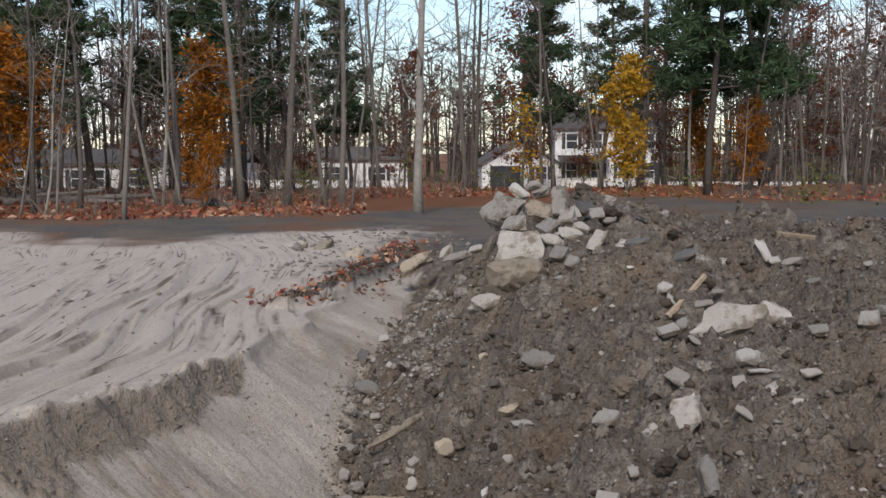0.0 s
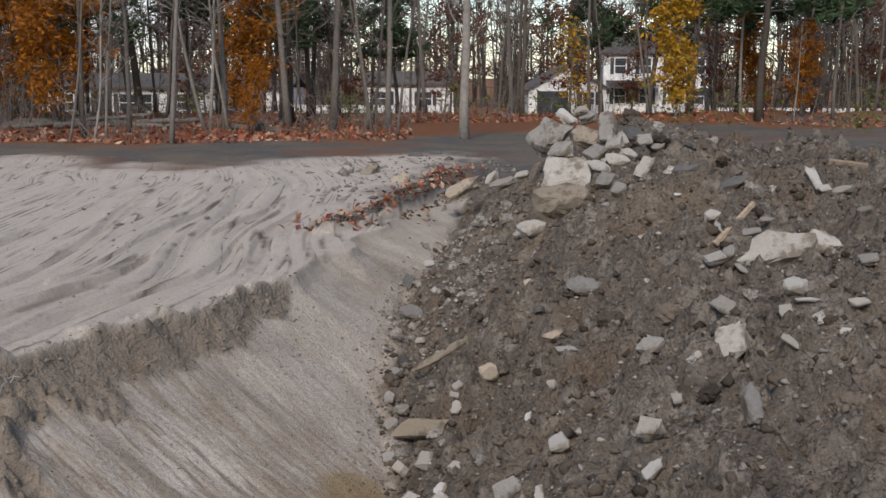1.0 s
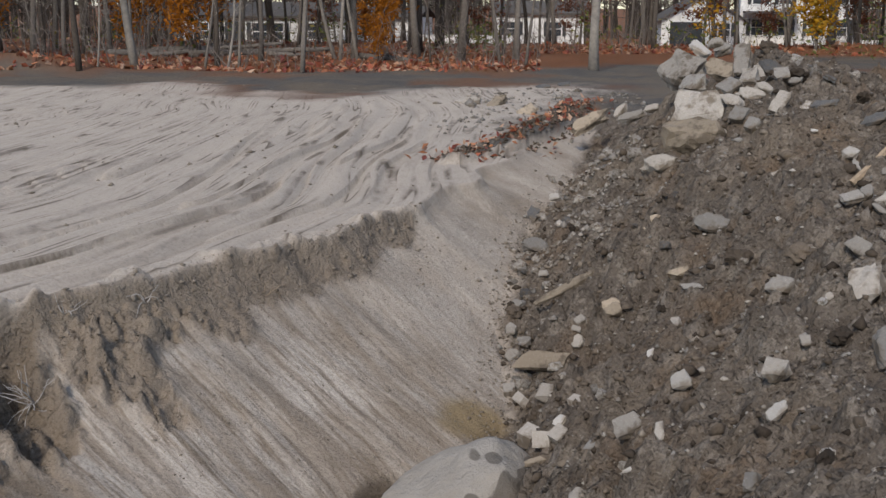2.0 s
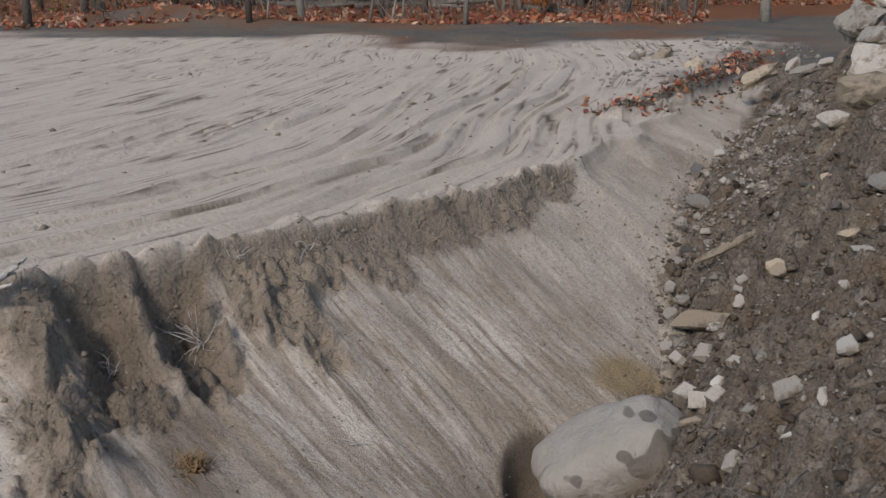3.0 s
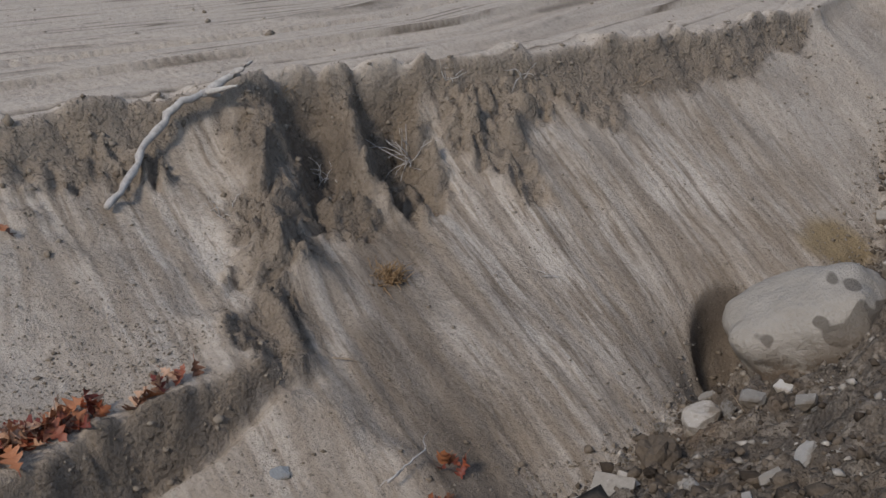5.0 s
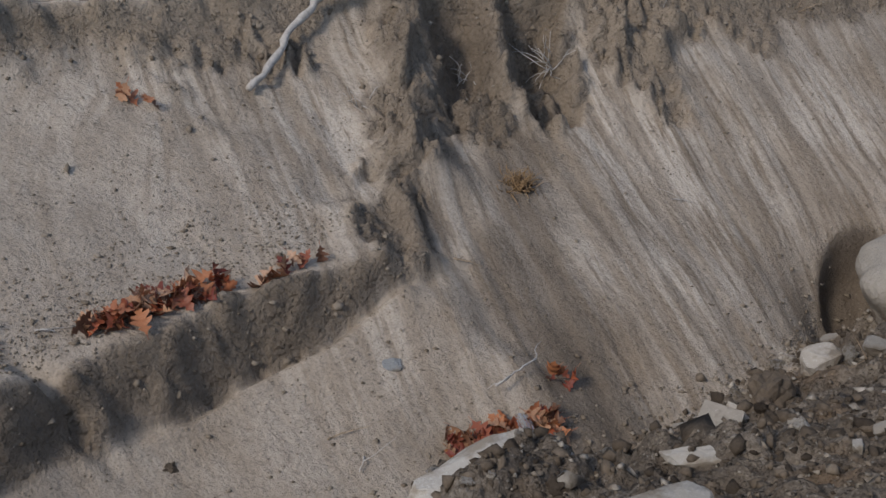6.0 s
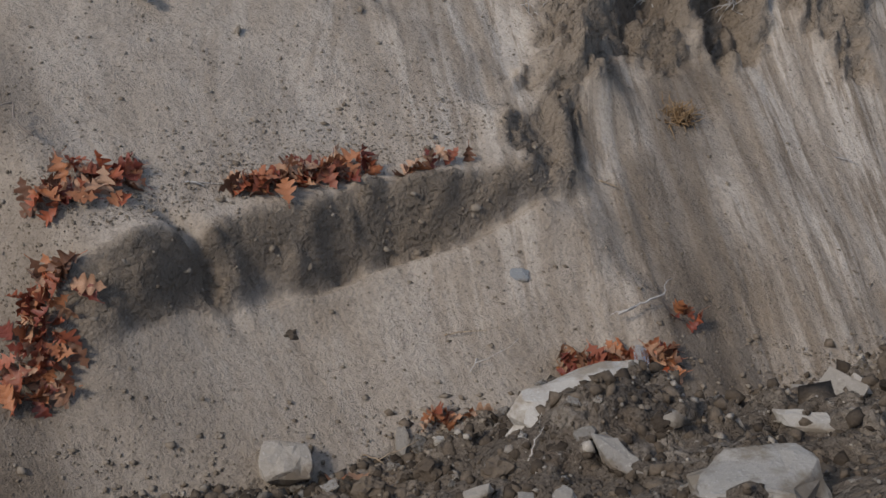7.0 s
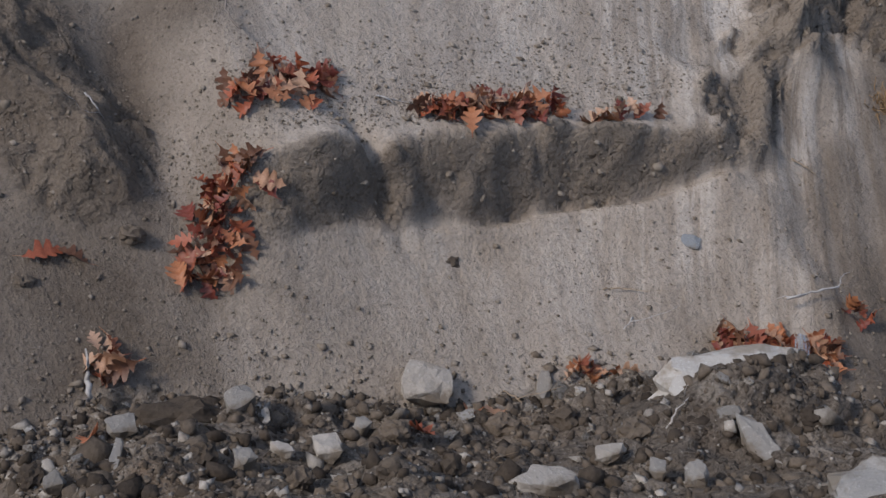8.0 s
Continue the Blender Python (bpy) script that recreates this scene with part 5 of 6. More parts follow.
rock("concrete_chunk", CONCRETE, "chunk", pose(-1.48, 2.05, -0.83, -7, -21, 79), 0.128, 0.076, 0.050)
rock("field_stone", GRANITE, "chunk", pose(-1.22, 2.12, -0.66, -3, -21, 53), 0.087, 0.105, 0.068)
rock("field_stone", GRANITE, "chunk", pose(-1.30, 2.05, -0.70, -4, -19, 55), 0.061, 0.080, 0.052)
rock("field_stone", GRANITE, "chunk", pose(-2.20, 1.13, -1.04, -9, -7, 85), 0.116, 0.124, 0.081)
rock("field_stone", GRANITE, "chunk", pose(-2.24, 0.76, -1.07, -5, -4, 82), 0.095, 0.091, 0.059)
rock("soil_clod", CLOD, "chunk", pose(-2.28, 0.97, -1.16, -7, -4, 78), 0.279, 0.144, 0.115)
rock("field_stone", GRANITE, "chunk", pose(-2.01, 0.67, -0.90, -7, 7, 156), 0.159, 0.039, 0.026)
rock("concrete_chunk", CONCRETE, "chunk", pose(-1.80, 1.23, -0.85, -6, -4, 80), 0.093, 0.102, 0.066)
rock("concrete_chunk", CONCRETE, "chunk", pose(-1.85, 1.11, -0.86, -2, -7, 40), 0.084, 0.048, 0.031)
rock("concrete_chunk", CONCRETE, "chunk", pose(-2.13, 1.19, -1.05, 2, 2, 158), 0.084, 0.031, 0.020)
rock("soil_clod", CLOD, "chunk", pose(-1.89, 0.88, -0.84, -5, 1, 72), 0.072, 0.081, 0.065)
rock("soil_clod", CLOD, "chunk", pose(-1.87, 1.52, -0.96, -7, -4, 67), 0.080, 0.084, 0.067)
rock("field_stone", GRANITE, "chunk", pose(-1.96, 1.45, -1.01, -6, -5, 67), 0.062, 0.070, 0.046)
rock("soil_clod", CLOD, "chunk", pose(-1.90, 2.00, -1.15, 1, -15, 58), 0.100, 0.089, 0.071)
rock("soil_clod", CLOD, "chunk", pose(-1.80, 2.17, -1.07, 7, -22, 51), 0.096, 0.090, 0.072)
rock("soil_clod", CLOD, "chunk", pose(-1.56, 2.22, -0.88, 13, -29, 43), 0.097, 0.078, 0.062)
rock("field_stone", GRANITE, "chunk", pose(-1.41, 2.44, -0.71, 23, -19, 54), 0.082, 0.058, 0.038)
rock("soil_clod", CLOD, "chunk", pose(-1.28, 2.67, -0.67, 16, -12, 61), 0.096, 0.072, 0.058)
rock("soil_clod", CLOD, "chunk", pose(-1.50, 1.24, -0.60, -6, -11, 62), 0.061, 0.063, 0.050)
rock("soil_clod", CLOD, "chunk", pose(-1.56, 1.50, -0.76, -9, -6, 65), 0.074, 0.082, 0.066)
rock("field_stone", GRANITE, "chunk", pose(-1.81, 0.97, -0.80, -6, -1, 70), 0.073, 0.076, 0.050)
rock("soil_clod", CLOD, "chunk", pose(-2.02, 0.44, -0.91, 1, -14, 59), 0.069, 0.075, 0.060)
rock("field_stone", GRANITE, "chunk", pose(-1.94, 0.48, -0.85, 1, -11, 62), 0.066, 0.069, 0.045)
rock("soil_clod", CLOD, "chunk", pose(-2.95, 0.64, -1.05, 33, 2, 76), 0.066, 0.047, 0.037)
rock("blue_stone", BLUE, "chunk", pose(-2.39, 3.19, -0.99, 34, -6, 52), 0.096, 0.072, 0.047)
rock("soil_clod", CLOD, "chunk", pose(-3.01, 1.03, -0.98, 1, -31, 153), 0.066, 0.082, 0.065)
rock("soil_clod", CLOD, "chunk", pose(-2.64, 2.19, -1.08, 8, -35, 147), 0.060, 0.069, 0.055)
rock("soil_clod", CLOD, "chunk", pose(-1.53, 1.12, -0.64, -3, -16, 58), 0.068, 0.061, 0.049)
rock("soil_clod", CLOD, "chunk", pose(-1.63, 1.05, -0.70, -9, -8, 64), 0.062, 0.067, 0.054)
rock("soil_clod", CLOD, "chunk", pose(-1.11, 2.49, -0.64, 5, -23, 51), 0.069, 0.054, 0.043)


# ---- the boulder at the foot of the cut ----
def boulder_material():
    m, n, l, b = material("boulder_stone", 0.7, 0.35)
    c = n.new("ShaderNodeTexCoord").outputs["Object"]
    base = mix(n, l, tex(n, l, 0.25, 6, 0.6, c).outputs["Fac"], (0.20, 0.184, 0.162), (0.37, 0.345, 0.31))
    speck = tex(n, l, 0.012, 4, 0.7, c).outputs["Fac"]
    base = mix(n, l, ramp(n, l, speck, (0.56, (0, 0, 0)), (0.68, (0.6, 0.6, 0.6))), base, (0.27, 0.245, 0.21))
    damp = tex(n, l, 0.30, 2, 0.4, c).outputs["Fac"]
    base = mix(n, l, ramp(n, l, damp, (0.57, (0, 0, 0)), (0.585, (0.85, 0.85, 0.85))), base, (0.10, 0.088, 0.075))
    crust = tex(n, l, 0.16, 6, 0.75, c).outputs["Fac"]
    sx = n.new("ShaderNodeSeparateXYZ")
    l.new(c, sx.inputs[0])
    low = n.new("ShaderNodeMapRange")
    low.inputs["From Min"].default_value, low.inputs["From Max"].default_value = 0.20, -0.02
    l.new(sx.outputs["Z"], low.inputs["Value"])
    mud = n.new("ShaderNodeMath")
    mud.operation = 'MULTIPLY'
    l.new(low.outputs[0], mud.inputs[0])
    l.new(ramp(n, l, crust, (0.40, (0.25, 0.25, 0.25)), (0.50, (1, 1, 1))), mud.inputs[1])
    base = mix(n, l, mud.outputs[0], base, (0.13, 0.10, 0.075))
    l.new(base, b.inputs["Base Color"])
    relief(n, l, b, crust, 0.9, 0.05)
    relief(n, l, b, speck, 0.4, 0.006)
    return m


bm = bmesh.new()
bmesh.ops.create_icosphere(bm, subdivisions=5, radius=0.5)
for v in bm.verts:
    p = v.co.copy()
    square = (abs(p.x * 2) ** 3 + abs(p.y * 2) ** 3 + abs(p.z * 2) ** 3) ** (-1 / 3)
    k = square + 0.26 * noise.noise(p * 2.0 + Vector((3, 1, 0))) + 0.09 * noise.noise(p * 5) + 0.03 * noise.noise(p * 11) + 0.014 * noise.noise(p * 24)
    flat = 1 - 0.10 * max(0, p.x)
    v.co = Vector((p.x * 0.84 * k, p.y * 0.64 * k * flat, p.z * 0.62 * k))
BOULDER = new("boulder", from_bm("boulder", bm, boulder_material(), True))
BOULDER.matrix_basis = pose(-0.76, 6.00, -1.08, 6, -24, 14)
tagged(BOULDER, "large rounded pale boulder with damp dark patches", "boulder")


# ---- fallen oak leaves ----
def oak_leaf(seed):
    """A lobed leaf about one unit long, cupped along its midrib, with a short stalk."""
    rng = random.Random(seed)
    half = ((0.0, 0.02), (0.10, 0.05), (0.20, 0.20), (0.27, 0.08), (0.38, 0.30), (0.47, 0.33), (0.50, 0.11), (0.62, 0.27), (0.70, 0.28), (0.72, 0.09), (0.84, 0.15), (0.90, 0.05), (1.0, 0.0))
    cup, twist, arch = rng.uniform(0.3, 1.3), rng.uniform(-0.8, 0.8), rng.uniform(-0.5, 0.5)

    def bend(u, w):
        z = cup * w * w * 2.2 + twist * w * (u - 0.5) + arch * (u - 0.5) ** 2
        return (u - 0.5, w * (1 - 0.25 * cup * abs(w)), z)
    verts = [bend(u, 0) for u, _ in half] + [bend(u, w * rng.uniform(0.8, 1.15)) for u, w in half] + [bend(u, -w * rng.uniform(0.8, 1.15)) for u, w in half]
    n = len(half)
    faces = []
    for k in range(n - 1):
        faces += [(k, k + 1, n + k + 1, n + k), (k + 1, k, 2 * n + k, 2 * n + k + 1)]
    b = len(verts)
    verts += [(-0.5, 0.012, 0.0), (-0.72, 0.008, 0.05), (-0.72, -0.008, 0.05), (-0.5, -0.012, 0.0)]
    faces.append((b, b + 1, b + 2, b + 3))
    return shape("leaf", verts, faces, OAK_LEAF, True)


LEAVES = [oak_leaf(k) for k in range(7)]


def lay_leaf(rng, x, y, parent, origin, lift=0.0, wild=0.5):
    up = slope_at(x, y)
    tilt = up.to_track_quat('Z', 'Y').to_matrix().to_4x4()
    s = rng.uniform(0.07, 0.15)
    m = Matrix.Translation((x - origin.x, y - origin.y, ground_z(x, y) - origin.z + 0.015 + lift)) @ tilt @ Euler((rng.gauss(0, wild), rng.gauss(0, wild), rng.uniform(0, 6.28))).to_matrix().to_4x4() @ Matrix.Diagonal((s, s, s, 1))
    ob = part("leaf", LEAVES[rng.randrange(7)], parent)
    ob.matrix_basis = m
    return ob


def leaf_pile(label, x, y, along, across, turn, count, seed):
    rng = random.Random(seed)
    root = new("leaf_pile")
    root.location = (x, y, ground_z(x, y))
    c, s = math.cos(turn), math.sin(turn)
    for k in range(count):
        a, b = rng.uniform(-1, 1) * along, max(-1.6, min(1.6, rng.gauss(0, 0.55))) * across
        lay_leaf(rng, x + c * a - s * b, y + s * a + c * b, root, root.location, rng.random() ** 2 * 0.05, 0.7)
    return tagged(root, label, "leaves", "drifts of fallen leaves")


leaf_pile("drift of russet oak leaves caught on the bench", -3.03, 2.50, 0.33, 0.05, math.atan2(0.7, 0.12), 84, 1)
leaf_pile("thin tail of russet leaves along the bench", -2.90, 3.05, 0.2, 0.03, math.atan2(0.9, 0.1), 14, 6)
leaf_pile("drift of russet oak leaves on the cut's slope", -3.30, 1.68, 0.21, 0.08, math.atan2(0.4, 0.05), 56, 2)
leaf_pile("long spill of russet oak leaves down the slope", -2.92, 1.33, 0.19, 0.10, math.atan2(-0.25, 0.4), 74, 3)
leaf_pile("drift of orange oak leaves behind a white slab", -1.86, 3.28, 0.26, 0.075, math.atan2(0.6, 0.35), 75, 4)
leaf_pile("few red leaves caught at the foot of the cut", -2.62, 0.82, 0.10, 0.06, 1.2, 12, 5)
leaf_pile("few russet leaves tucked beside the white slab", -2.0, 2.55, 0.16, 0.04, 0.9, 12, 7)
leaf_pile("few dry leaves high on the scraped slope", -4.12, 3.30, 0.08, 0.04, 0.6, 7, 8)
leaf_pile("few orange leaves beside a dry twig", -1.88, 3.76, 0.06, 0.05, 0.6, 8, 9)
rng = random.Random(31)
for k, (x, y) in enumerate(((-2.01, 1.94), (-1.98, 2.02), (-2.24, 0.66), (-3.03, 0.73), (-3.0, 0.82), (-1.88, 1.62), (-2.9, 1.2))):
    one = new("oak_leaf", LEAVES[k % 7])
    sz = rng.uniform(0.13, 0.18)
    one.matrix_basis = Matrix.Translation((x, y, ground_z(x, y) + 0.02)) @ slope_at(x, y).to_track_quat('Z', 'Y').to_matrix().to_4x4() @ Euler((rng.gauss(0, 0.3), rng.gauss(0, 0.3), rng.uniform(0, 6.28))).to_matrix().to_4x4() @ Matrix.Diagonal((sz, sz, sz, 1))
    tagged(one, "single russet oak leaf lying on the soil", "leaf", "stray leaves")


# ---- dead branch, twigs, roots, grass ----
def sweep(name, label, cat, course, r0, r1, mat, shoots=0, seed=0, sides=7, lift=0.03):
    """A crooked stick laid along a course of (x, y, height above the ground)."""
    rng = random.Random(seed)
    pts = []
    ends = [ground_z(c[0], c[1]) for c in course]
    for k in range(len(course) - 1):
        for s in range(5):
            q = s / 5
            x, y, h = (course[k][i] * (1 - q) + course[k + 1][i] * q for i in range(3))
            pts.append(Vector((x + rng.gauss(0, r0 * 0.5), y + rng.gauss(0, r0 * 0.5), (1 - q) * ends[k] + q * ends[k + 1] + h + lift + rng.gauss(0, r0 * 0.2))))
    n = len(pts)
    t = Tubes()
    t.add(pts, [(r0 + (r1 - r0) * k / (n - 1)) * rng.uniform(0.8, 1.25) for k in range(n)], sides)
    for k in range(shoots):
        j = rng.randrange(n // 4, n)
        t.add(*limb(rng, pts[j], (rng.gauss(0, 1), rng.gauss(0, 1), rng.uniform(-0.2, 0.8)), rng.uniform(0.08, 0.25), r1, r1 * 0.3, 4, 0.25, 0.0), 5)
    ob = new(name, shape(name, [v - pts[0] for v in t.v], t.f, mat, True))
    ob.location = pts[0]
    return tagged(ob, label, cat)


sweep("dead_branch", "bleached grey dead branch slumped over the lip", "branch", ((-3.90, 3.86, 0.02), (-3.98, 4.12, 0.06), (-4.09, 4.37, 0.09), (-4.06, 4.61, 0.12), (-4.0, 4.8, 0.12), (-3.95, 4.99, 0.11)), 0.018, 0.024, DEADWOOD, 3, 5)
sweep("dead_branch", "short bleached stick on the scraped slope", "branch", ((-4.25, 2.42, 0.01), (-4.12, 2.46, 0.02)), 0.022, 0.02, DEADWOOD, 0, 6)
sweep("twig", "thin dry grey twig by the leaves", "twig", ((-1.99, 3.40, 0.05), (-1.97, 3.55, 0.03), (-1.96, 3.68, 0.04)), 0.006, 0.004, DEADWOOD, 2, 7, 5)
sweep("twig", "thin dark twig on the slope", "twig", ((-3.55, 1.60, 0.02), (-3.66, 1.58, 0.02), (-3.74, 1.62, 0.04)), 0.005, 0.004, TWIG, 1, 8, 5)
sweep("twig", "pale bare stick at the foot of the cut", "twig", ((-2.46, 0.72, 0.03), (-2.56, 0.75, 0.04)), 0.010, 0.009, DEADWOOD, 1, 9, 5)
for k, (x, y, sx, sy) in enumerate(((-2.35, 2.75, 0.05, 0.12), (-2.2, 2.8, 0.04, -0.08), (-2.6, 3.9, 0.12, 0.1), (-2.2, 5.4, 0.1, 0.1), (-1.6, 1.6, 0.06, 0.1), (-1.5, 2.3, -0.05, 0.12), (-2.1, 2.15, 0.1, 0.02), (-3.2, 2.05, 0.05, 0.06), (-0.95, 4.6, 0.1, 0.22), (-3.5, 1.0, 0.1, 0.05))):
    sweep("twig", "thin pale rootlet lying on the soil", "twig", ((x, y, 0.0), (x + sx * 0.6, y + sy * 0.4, 0.02), (x + sx, y + sy, 0.0)), 0.004, 0.002, DEADWOOD if k % 2 else TIMBER, 1, 20 + k, 4, 0.006)


def root_tuft(x, y, count, length, label, mat, name="root_tuft", up=0.3, seed=0):
    rng = random.Random(seed)
    t = Tubes()
    way = slope_at(x, y, 0.2)
    for k in range(count):
        d = (way * rng.uniform(0.3, 1.2) + Vector((rng.gauss(0, 0.6), rng.gauss(0, 0.6), rng.gauss(up - 0.3, 0.4))))
        t.add(*limb(rng, (rng.gauss(0, 0.03), rng.gauss(0, 0.03), -0.02), d, length * rng.uniform(0.4, 1.1), 0.004, 0.0015, 5, 0.25, -0.08), 4)
    ob = new(name, shape(name, t.v, t.f, mat, True))
    ob.location = (x, y, ground_z(x, y))
    return tagged(ob, label, "roots" if name == "root_tuft" else "grass")


root_tuft(-3.24, 5.68, 18, 0.30, "pale broken roots sticking out of the dark hollow", DEADWOOD, seed=1)
root_tuft(-3.50, 5.20, 8, 0.2, "pale rootlets hanging from the scarp", DEADWOOD, seed=2)
root_tuft(-3.00, 6.75, 8, 0.22, "pale roots hanging under the lip", DEADWOOD, seed=3)
root_tuft(-3.28, 6.25, 7, 0.2, "pale roots hanging from the scarp", DEADWOOD, seed=4)
root_tuft(-3.90, 5.35, 9, 0.16, "dry stalks standing at the lip", TIMBER, up=0.9, seed=5)
root_tuft(-2.74, 4.64, 170, 0.13, "clump of straw-coloured dead grass on the slope", STRAW, "grass_clump", 0.4, 6)
root_tuft(-2.45, 7.6, 12, 0.16, "tangled dry roots below the lip", TIMBER, seed=7)
root_tuft(-3.55, 4.3, 7, 0.15, "fine rootlets on the slumped scarp", DEADWOOD, seed=8)

bm = bmesh.new()
bmesh.ops.create_cone(bm, cap_ends=True, segments=14, radius1=0.033, radius2=0.033, depth=0.13)
bmesh.ops.subdivide_edges(bm, edges=bm.edges, cuts=2)
for v in bm.verts:
    p = v.co * 30
    v.co += Vector((noise.noise(p), noise.noise(p + Vector((7, 0, 0))), noise.noise(p + Vector((0, 7, 0))))) * 0.014
    v.co.y *= 0.7
CAN = new("crushed_can", from_bm("crushed_can", bm, FOIL))
CAN.matrix_basis = pose(-1.80, 3.36, ground_z(-1.80, 3.36) + 0.07, 80, 20, 40)
tagged(CAN, "crushed silver can among the orange leaves", "can")


# ---- loose stones on the bank ----
LOOSE = {}
for kind, mat in (("concrete_chunk", CONCRETE), ("field_stone", GRANITE), ("pale_slab", PLASTER), ("asphalt_chunk", ASPHALT), ("soil_clod", CLOD)):
    LOOSE[kind] = [chunk_mesh(kind, "chunk", 1, rng.uniform(0.6, 0.95), rng.uniform(0.4, 0.7), mat, 1500 + 7 * i + len(kind)) for i in range(4)]
rng = random.Random(77)
for k in range(420):
    if k < 130:                                  # strewn along the foot
        y = rng.uniform(0.5, 12)
        x = float(toe_x(y)) + abs(rng.gauss(0.05, 0.28))
        size = rng.uniform(0.025, 0.10) * (0.6 + y * 0.09)
    elif k < 190:                                # the pale spill below the heap
        y = rng.uniform(9.5, 13.5)
        x = -0.35 + rng.gauss(0, 0.28) + 0.05 * (y - 9)
        size = rng.uniform(0.05, 0.16)
    elif k < 240:                                # round the crest
        x, y = 1.1 + rng.gauss(0, 0.9), 12.0 + rng.gauss(0, 0.9)
        size = rng.uniform(0.06, 0.22)
    else:
        y = rng.uniform(0.8, 12.5)
        x = float(toe_x(y)) + rng.uniform(0.2, 4.6)
        size = rng.uniform(0.03, 0.11) * (0.45 + y * 0.08)
    kind = rng.choice(("concrete_chunk", "field_stone", "soil_clod", "soil_clod", "field_stone", "concrete_chunk", "pale_slab", "asphalt_chunk" if y > 8 else "soil_clod"))
    ob = new(kind, LOOSE[kind][rng.randrange(4)])
    ob.matrix_basis = Matrix.Translation((x, y, ground_z(x, y) + size * 0.12)) @ Euler((rng.gauss(0, 0.4), rng.gauss(0, 0.4), rng.uniform(0, 6.28))).to_matrix().to_4x4() @ Matrix.Diagonal((size, size, size, 1))
    tagged(ob, ROCK_LABELS[kind][0], ROCK_LABELS[kind][1], "loose stones of the bank")


def strew(name, label, mat, xs, ys, sizes, seed, squash=0.7, fine=True, sink=0.1):
    """Thousands of small uneven lumps as one mesh."""
    rs = np.random.RandomState(seed)
    if fine:
        v0 = np.array([(1, 0, 0), (-1, 0, 0), (0, 1, 0), (0, -1, 0), (0, 0, 1), (0, 0, -1)], float)
        f0 = np.array([(0, 2, 4), (2, 1, 4), (1, 3, 4), (3, 0, 4), (2, 0, 5), (1, 2, 5), (3, 1, 5), (0, 3, 5)])
    else:
        g = (1 + 5 ** 0.5) / 2
        v0 = np.array([(-1, g, 0), (1, g, 0), (-1, -g, 0), (1, -g, 0), (0, -1, g), (0, 1, g), (0, -1, -g), (0, 1, -g), (g, 0, -1), (g, 0, 1), (-g, 0, -1), (-g, 0, 1)]) / (1 + g * g) ** 0.5
        f0 = np.array([(0, 11, 5), (0, 5, 1), (0, 1, 7), (0, 7, 10), (0, 10, 11), (1, 5, 9), (5, 11, 4), (11, 10, 2), (10, 7, 6), (7, 1, 8), (3, 9, 4), (3, 4, 2), (3, 2, 6), (3, 6, 8), (3, 8, 9), (4, 9, 5), (2, 4, 11), (6, 2, 10), (8, 6, 7), (9, 8, 1)])
    m_ = len(v0)
    n = len(xs)
    zs = height(xs, ys)
    q = rs.uniform(0, 6.283, n)
    v = v0[None] * rs.uniform(0.5, 1.35, (n, m_, 1)) * np.stack([rs.uniform(0.7, 1.3, n), rs.uniform(0.6, 1.1, n), np.full(n, squash) * rs.uniform(0.6, 1.2, n)], 1)[:, None, :]
    c, s = np.cos(q)[:, None], np.sin(q)[:, None]
    v = np.stack([c * v[..., 0] - s * v[..., 1], s * v[..., 0] + c * v[..., 1], v[..., 2]], -1) * sizes[:, None, None] * 0.5
    v = v + np.stack([xs, ys, zs + sizes * sink], 1)[:, None, :]
    f = (f0[None] + m_ * np.arange(n)[:, None, None]).reshape(-1, 3)
    me = bpy.data.meshes.new(name)
    me.vertices.add(n * m_)
    me.vertices.foreach_set("co", v.astype(np.float32).ravel())
    me.loops.add(len(f) * 3)
    me.loops.foreach_set("vertex_index", f.astype(np.int32).ravel())
    me.polygons.add(len(f))
    me.polygons.foreach_set("loop_start", np.arange(0, len(f) * 3, 3, dtype=np.int32))
    me.update(calc_edges=True)
    me.materials.append(mat)
    return tagged(new(name, me), label, name.replace("_", " "), kind="stuff")


RS = np.random.RandomState(5)


def bank_spots(n, power=1.8):
    y = 0.4 + 13.2 * RS.rand(n) ** power
    return toe_x(y) + 5.4 * RS.rand(n) ** 1.3 - 0.02, y


bx, by = bank_spots(12000)
strew("soil_crumbs", "crumbled dark soil over the bank", CLOD, bx, by, (RS.gamma(2.0, 0.013, 12000) + 0.010) * np.clip(0.45 + 0.10 * by, 0.5, 1.2), 1, 0.8)
bx, by = bank_spots(9000)
keep = fbm(bx, by, 0.8, 3, 71) > 0.05
bx, by = bx[keep], by[keep]
strew("soil_lumps", "tumbled lumps of pale and dark soil on the bank", CRUMB, bx, by, (RS.gamma(2.0, 0.012, len(bx)) + 0.010) * np.clip(0.35 + 0.10 * by, 0.4, 1.1), 11, 0.85)
bx, by = bank_spots(700)
strew("dark_lumps", "tumbled lumps of dark soil on the bank", CLOD, bx, by, (RS.gamma(2.0, 0.018, 700) + 0.012) * np.clip(0.40 + 0.10 * by, 0.45, 1.1), 12, 0.85, False)
bx, by = bank_spots(5200)
strew("bank_gravel", "small grey stones in the soil of the bank", GRANITE, bx, by, (RS.gamma(2.0, 0.010, 5200) + 0.008) * np.clip(0.4 + 0.10 * by, 0.5, 1.2), 2)
bx, by = bank_spots(4600)
strew("mortar_bits", "small pale bits of mortar and concrete", CONCRETE, bx, by, RS.gamma(1.6, 0.012, 4600) + 0.006, 3)
by = 0.3 + 12 * RS.rand(4200)
bx = toe_x(by) + RS.normal(0.04, 0.13, 4200)
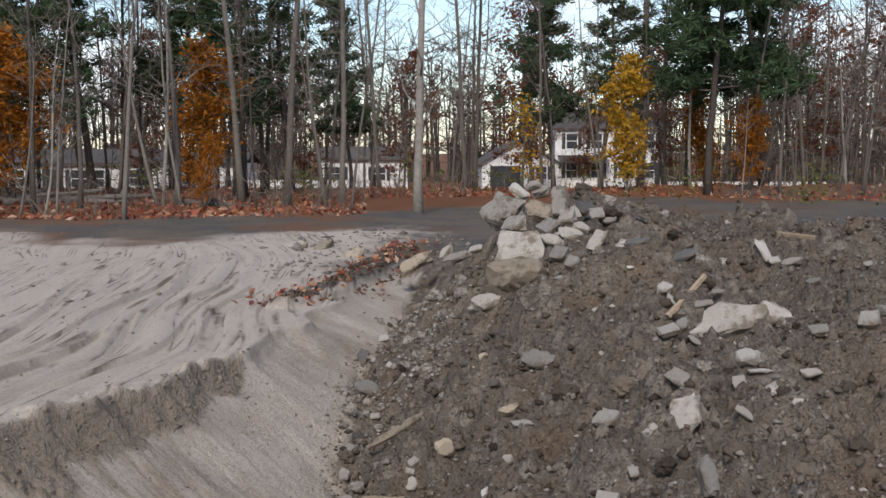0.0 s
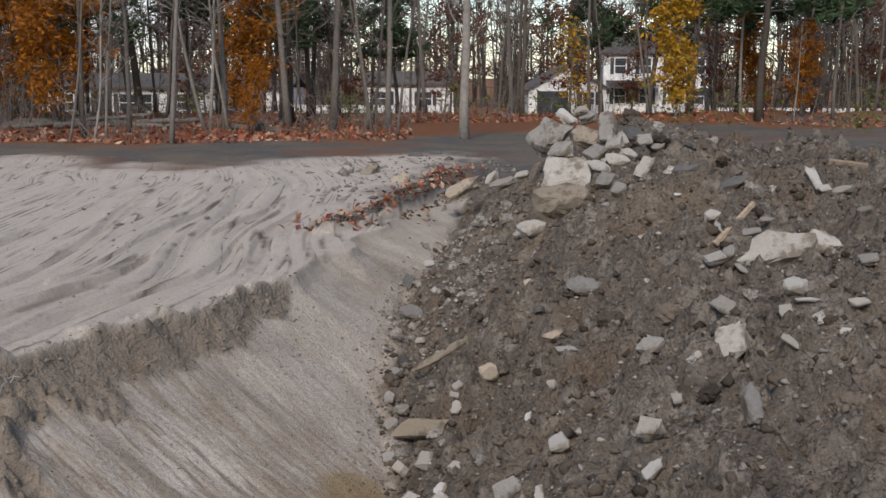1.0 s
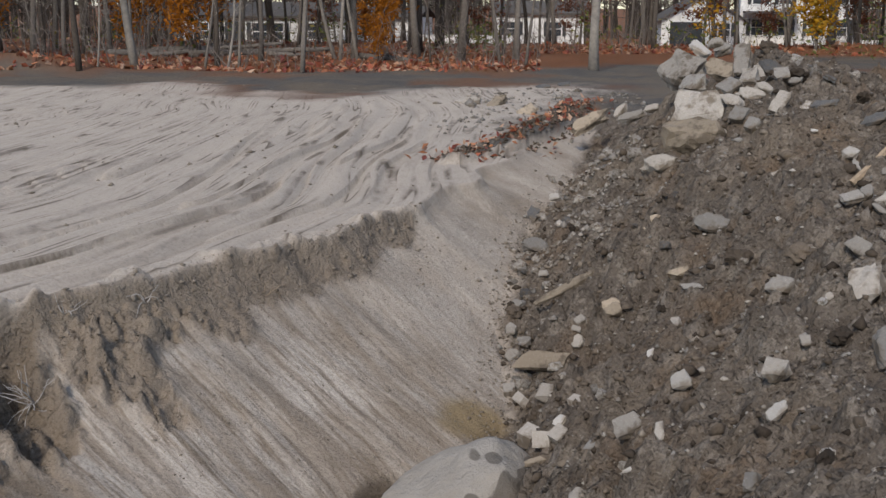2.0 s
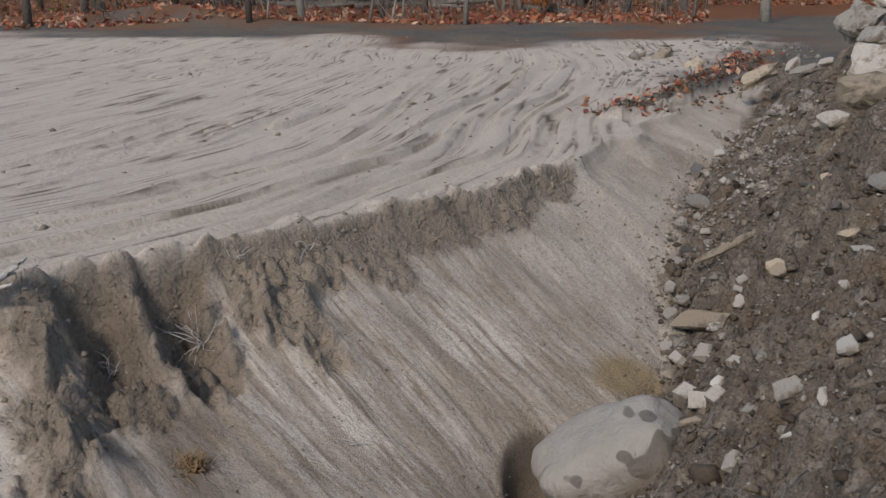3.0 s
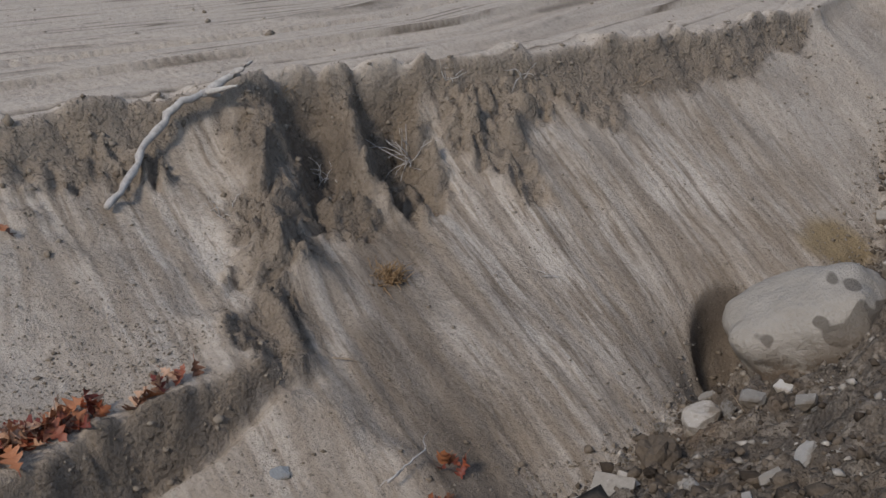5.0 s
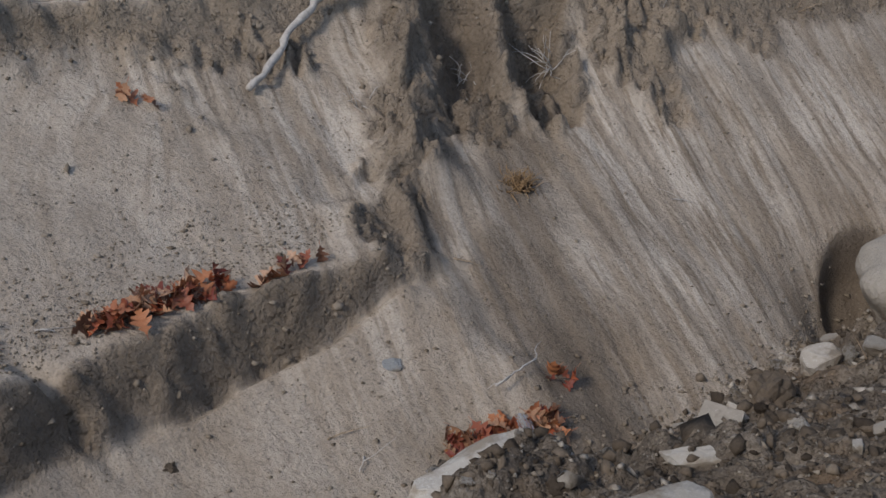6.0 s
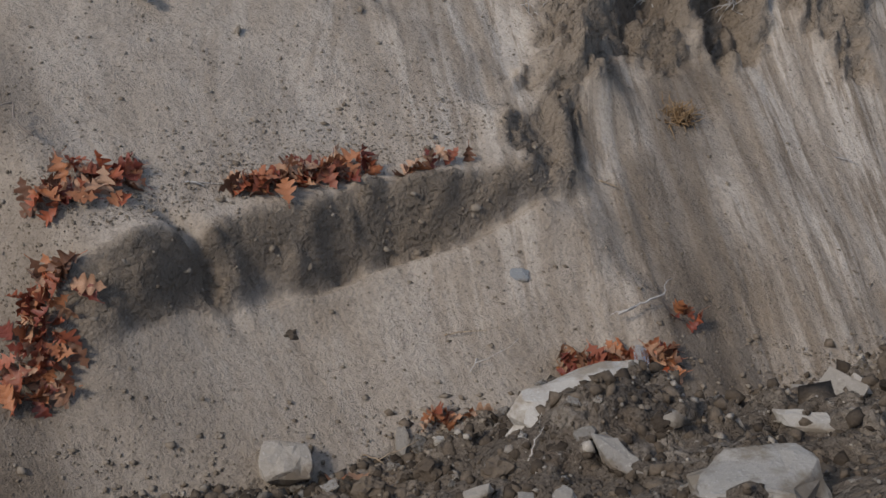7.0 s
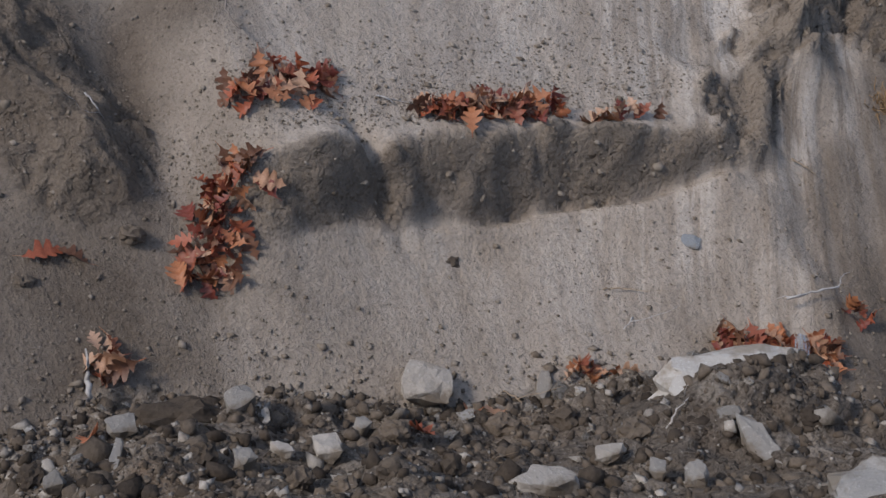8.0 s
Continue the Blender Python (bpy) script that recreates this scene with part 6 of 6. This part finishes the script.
strew("foot_gravel", "crumbs and gravel along the foot of the cut", CRUMB, bx, by, RS.gamma(2.0, 0.007, 4200) + 0.006, 4)
by = 9.5 + 4.5 * RS.rand(1500)
bx = -0.35 + RS.normal(0, 0.30, 1500) + 0.05 * (by - 9)
strew("pale_gravel", "spill of pale crushed stone below the heap", CONCRETE, bx, by, RS.gamma(2.0, 0.016, 1500) + 0.012, 5)
# pebbles and crumbs held on the scraped slope
by = 0.6 + 9 * RS.rand(3800) ** 1.3
bx = lip_x(by) + (toe_x(by) - lip_x(by)) * RS.rand(3800)
strew("slope_pebbles", "fine pebbles and crumbs on the scraped slope", CRUMB, bx, by, RS.gamma(1.3, 0.006, 3800) + 0.005, 6)
by = 1.2 + 2.3 * RS.rand(2600)
bx = -3.05 - np.abs(RS.normal(0, 0.22, 2600)) + 0.08 * (by - 2)
strew("bench_gravel", "fine gravel gathered above the bench", CRUMB, bx, by, RS.gamma(1.5, 0.004, 2600) + 0.005, 7)
by = 1.0 + 9 * RS.rand(1000)
bx = lip_x(by) + RS.normal(0.14, 0.12, 1000)
strew("lip_crumbs", "crumbled brown soil along the lip", CRUMB, bx, by, RS.gamma(2.0, 0.007, 1000) + 0.006, 8, 0.8)
by = 5 + 20 * RS.rand(500)
bx = lip_x(by) - 0.3 - 9 * RS.rand(500)
strew("yard_pebbles", "scattered clods and pebbles on the sand yard", CRUMB, bx, by, RS.gamma(2.0, 0.012, 500) + 0.01, 9)
by = 15.5 + 9 * RS.rand(320)
bx = -2.6 + 3.4 * RS.rand(320) - 0.05 * (by - 16)
strew("far_rubble", "small rubble on the dark ground past the yard", GRANITE, bx, by, RS.gamma(2.0, 0.03, 320) + 0.02, 10)
# lumps still held in the raw faces: lip, spur, hollow, bench and slumped end
by = RS.uniform(0.6, 10.5, 1300)
bx = lip_x(by) + (toe_x(by) - lip_x(by)) * RS.rand(1300) ** 1.4
keep = zones(bx, by)[2] > 0.55
bx, by = bx[keep], by[keep]
strew("scarp_lumps", "crumbly brown lumps held in the raw scarp", CRUMB, bx, by, RS.gamma(2.0, 0.009, len(bx)) + 0.009, 21, 0.9, False, -0.12)
by = RS.uniform(1.2, 3.7, 60)
bx = brow_x(by) + (foot_x(by) - brow_x(by)) * RS.uniform(0.2, 1.2, 60)
strew("bench_lumps", "crumbly brown lumps in the bench's raw face", CRUMB, bx, by, RS.gamma(2.0, 0.008, 60) + 0.008, 22, 0.9, False, -0.15)
by = RS.uniform(0.3, 4.2, 1500)
bx = toe_x(by) + 0.02 + 1.3 * RS.rand(1500) ** 1.3
strew("near_clods", "dark crumbly clods tumbled at the bank's foot", CLOD, bx, by, RS.gamma(2.0, 0.013, 1500) + 0.016, 23, 0.9, False, 0.0)
# crumbs and leaves on the dark berm at the far end of the cut
by = RS.uniform(12.7, 19.5, 900)
bx = np.interp(by, [c[1] for c in TONGUE], [c[0] for c in TONGUE]) + RS.normal(-0.05, 0.16, 900)
strew("berm_crumbs", "dark crumbs of soil on the berm by the cut", CLOD, bx, by, RS.gamma(2.0, 0.022, 900) + 0.015, 24, 0.8)
rng = random.Random(41)
v, f = [], []
for k in range(420):
    y = rng.uniform(12.7, 21)
    x = float(np.interp(y, [c[1] for c in TONGUE], [c[0] for c in TONGUE])) + rng.gauss(-0.12, 0.28)
    leaf_cards(rng, [Vector((x, y, ground_z(x, y) + 0.03))], 0.03, 1, 0.055, v, f)
tagged(new("berm_leaves", shape("berm_leaves", v, f, OAK_LEAF)), "russet leaves blown along the dark berm", "leaf litter", kind="stuff")
by = RS.uniform(0.6, 4.2, 5200)
bx = lip_x(by) + (toe_x(by) - lip_x(by)) * (0.25 + 0.75 * RS.rand(5200))
keep = fbm(bx, by, 0.5, 3, 74) > -0.25
bx, by = bx[keep], by[keep]
strew("near_grit", "coarse grit on the lower slope of the cut", CRUMB, bx, by, RS.gamma(1.3, 0.0035, len(bx)) + 0.004, 25)
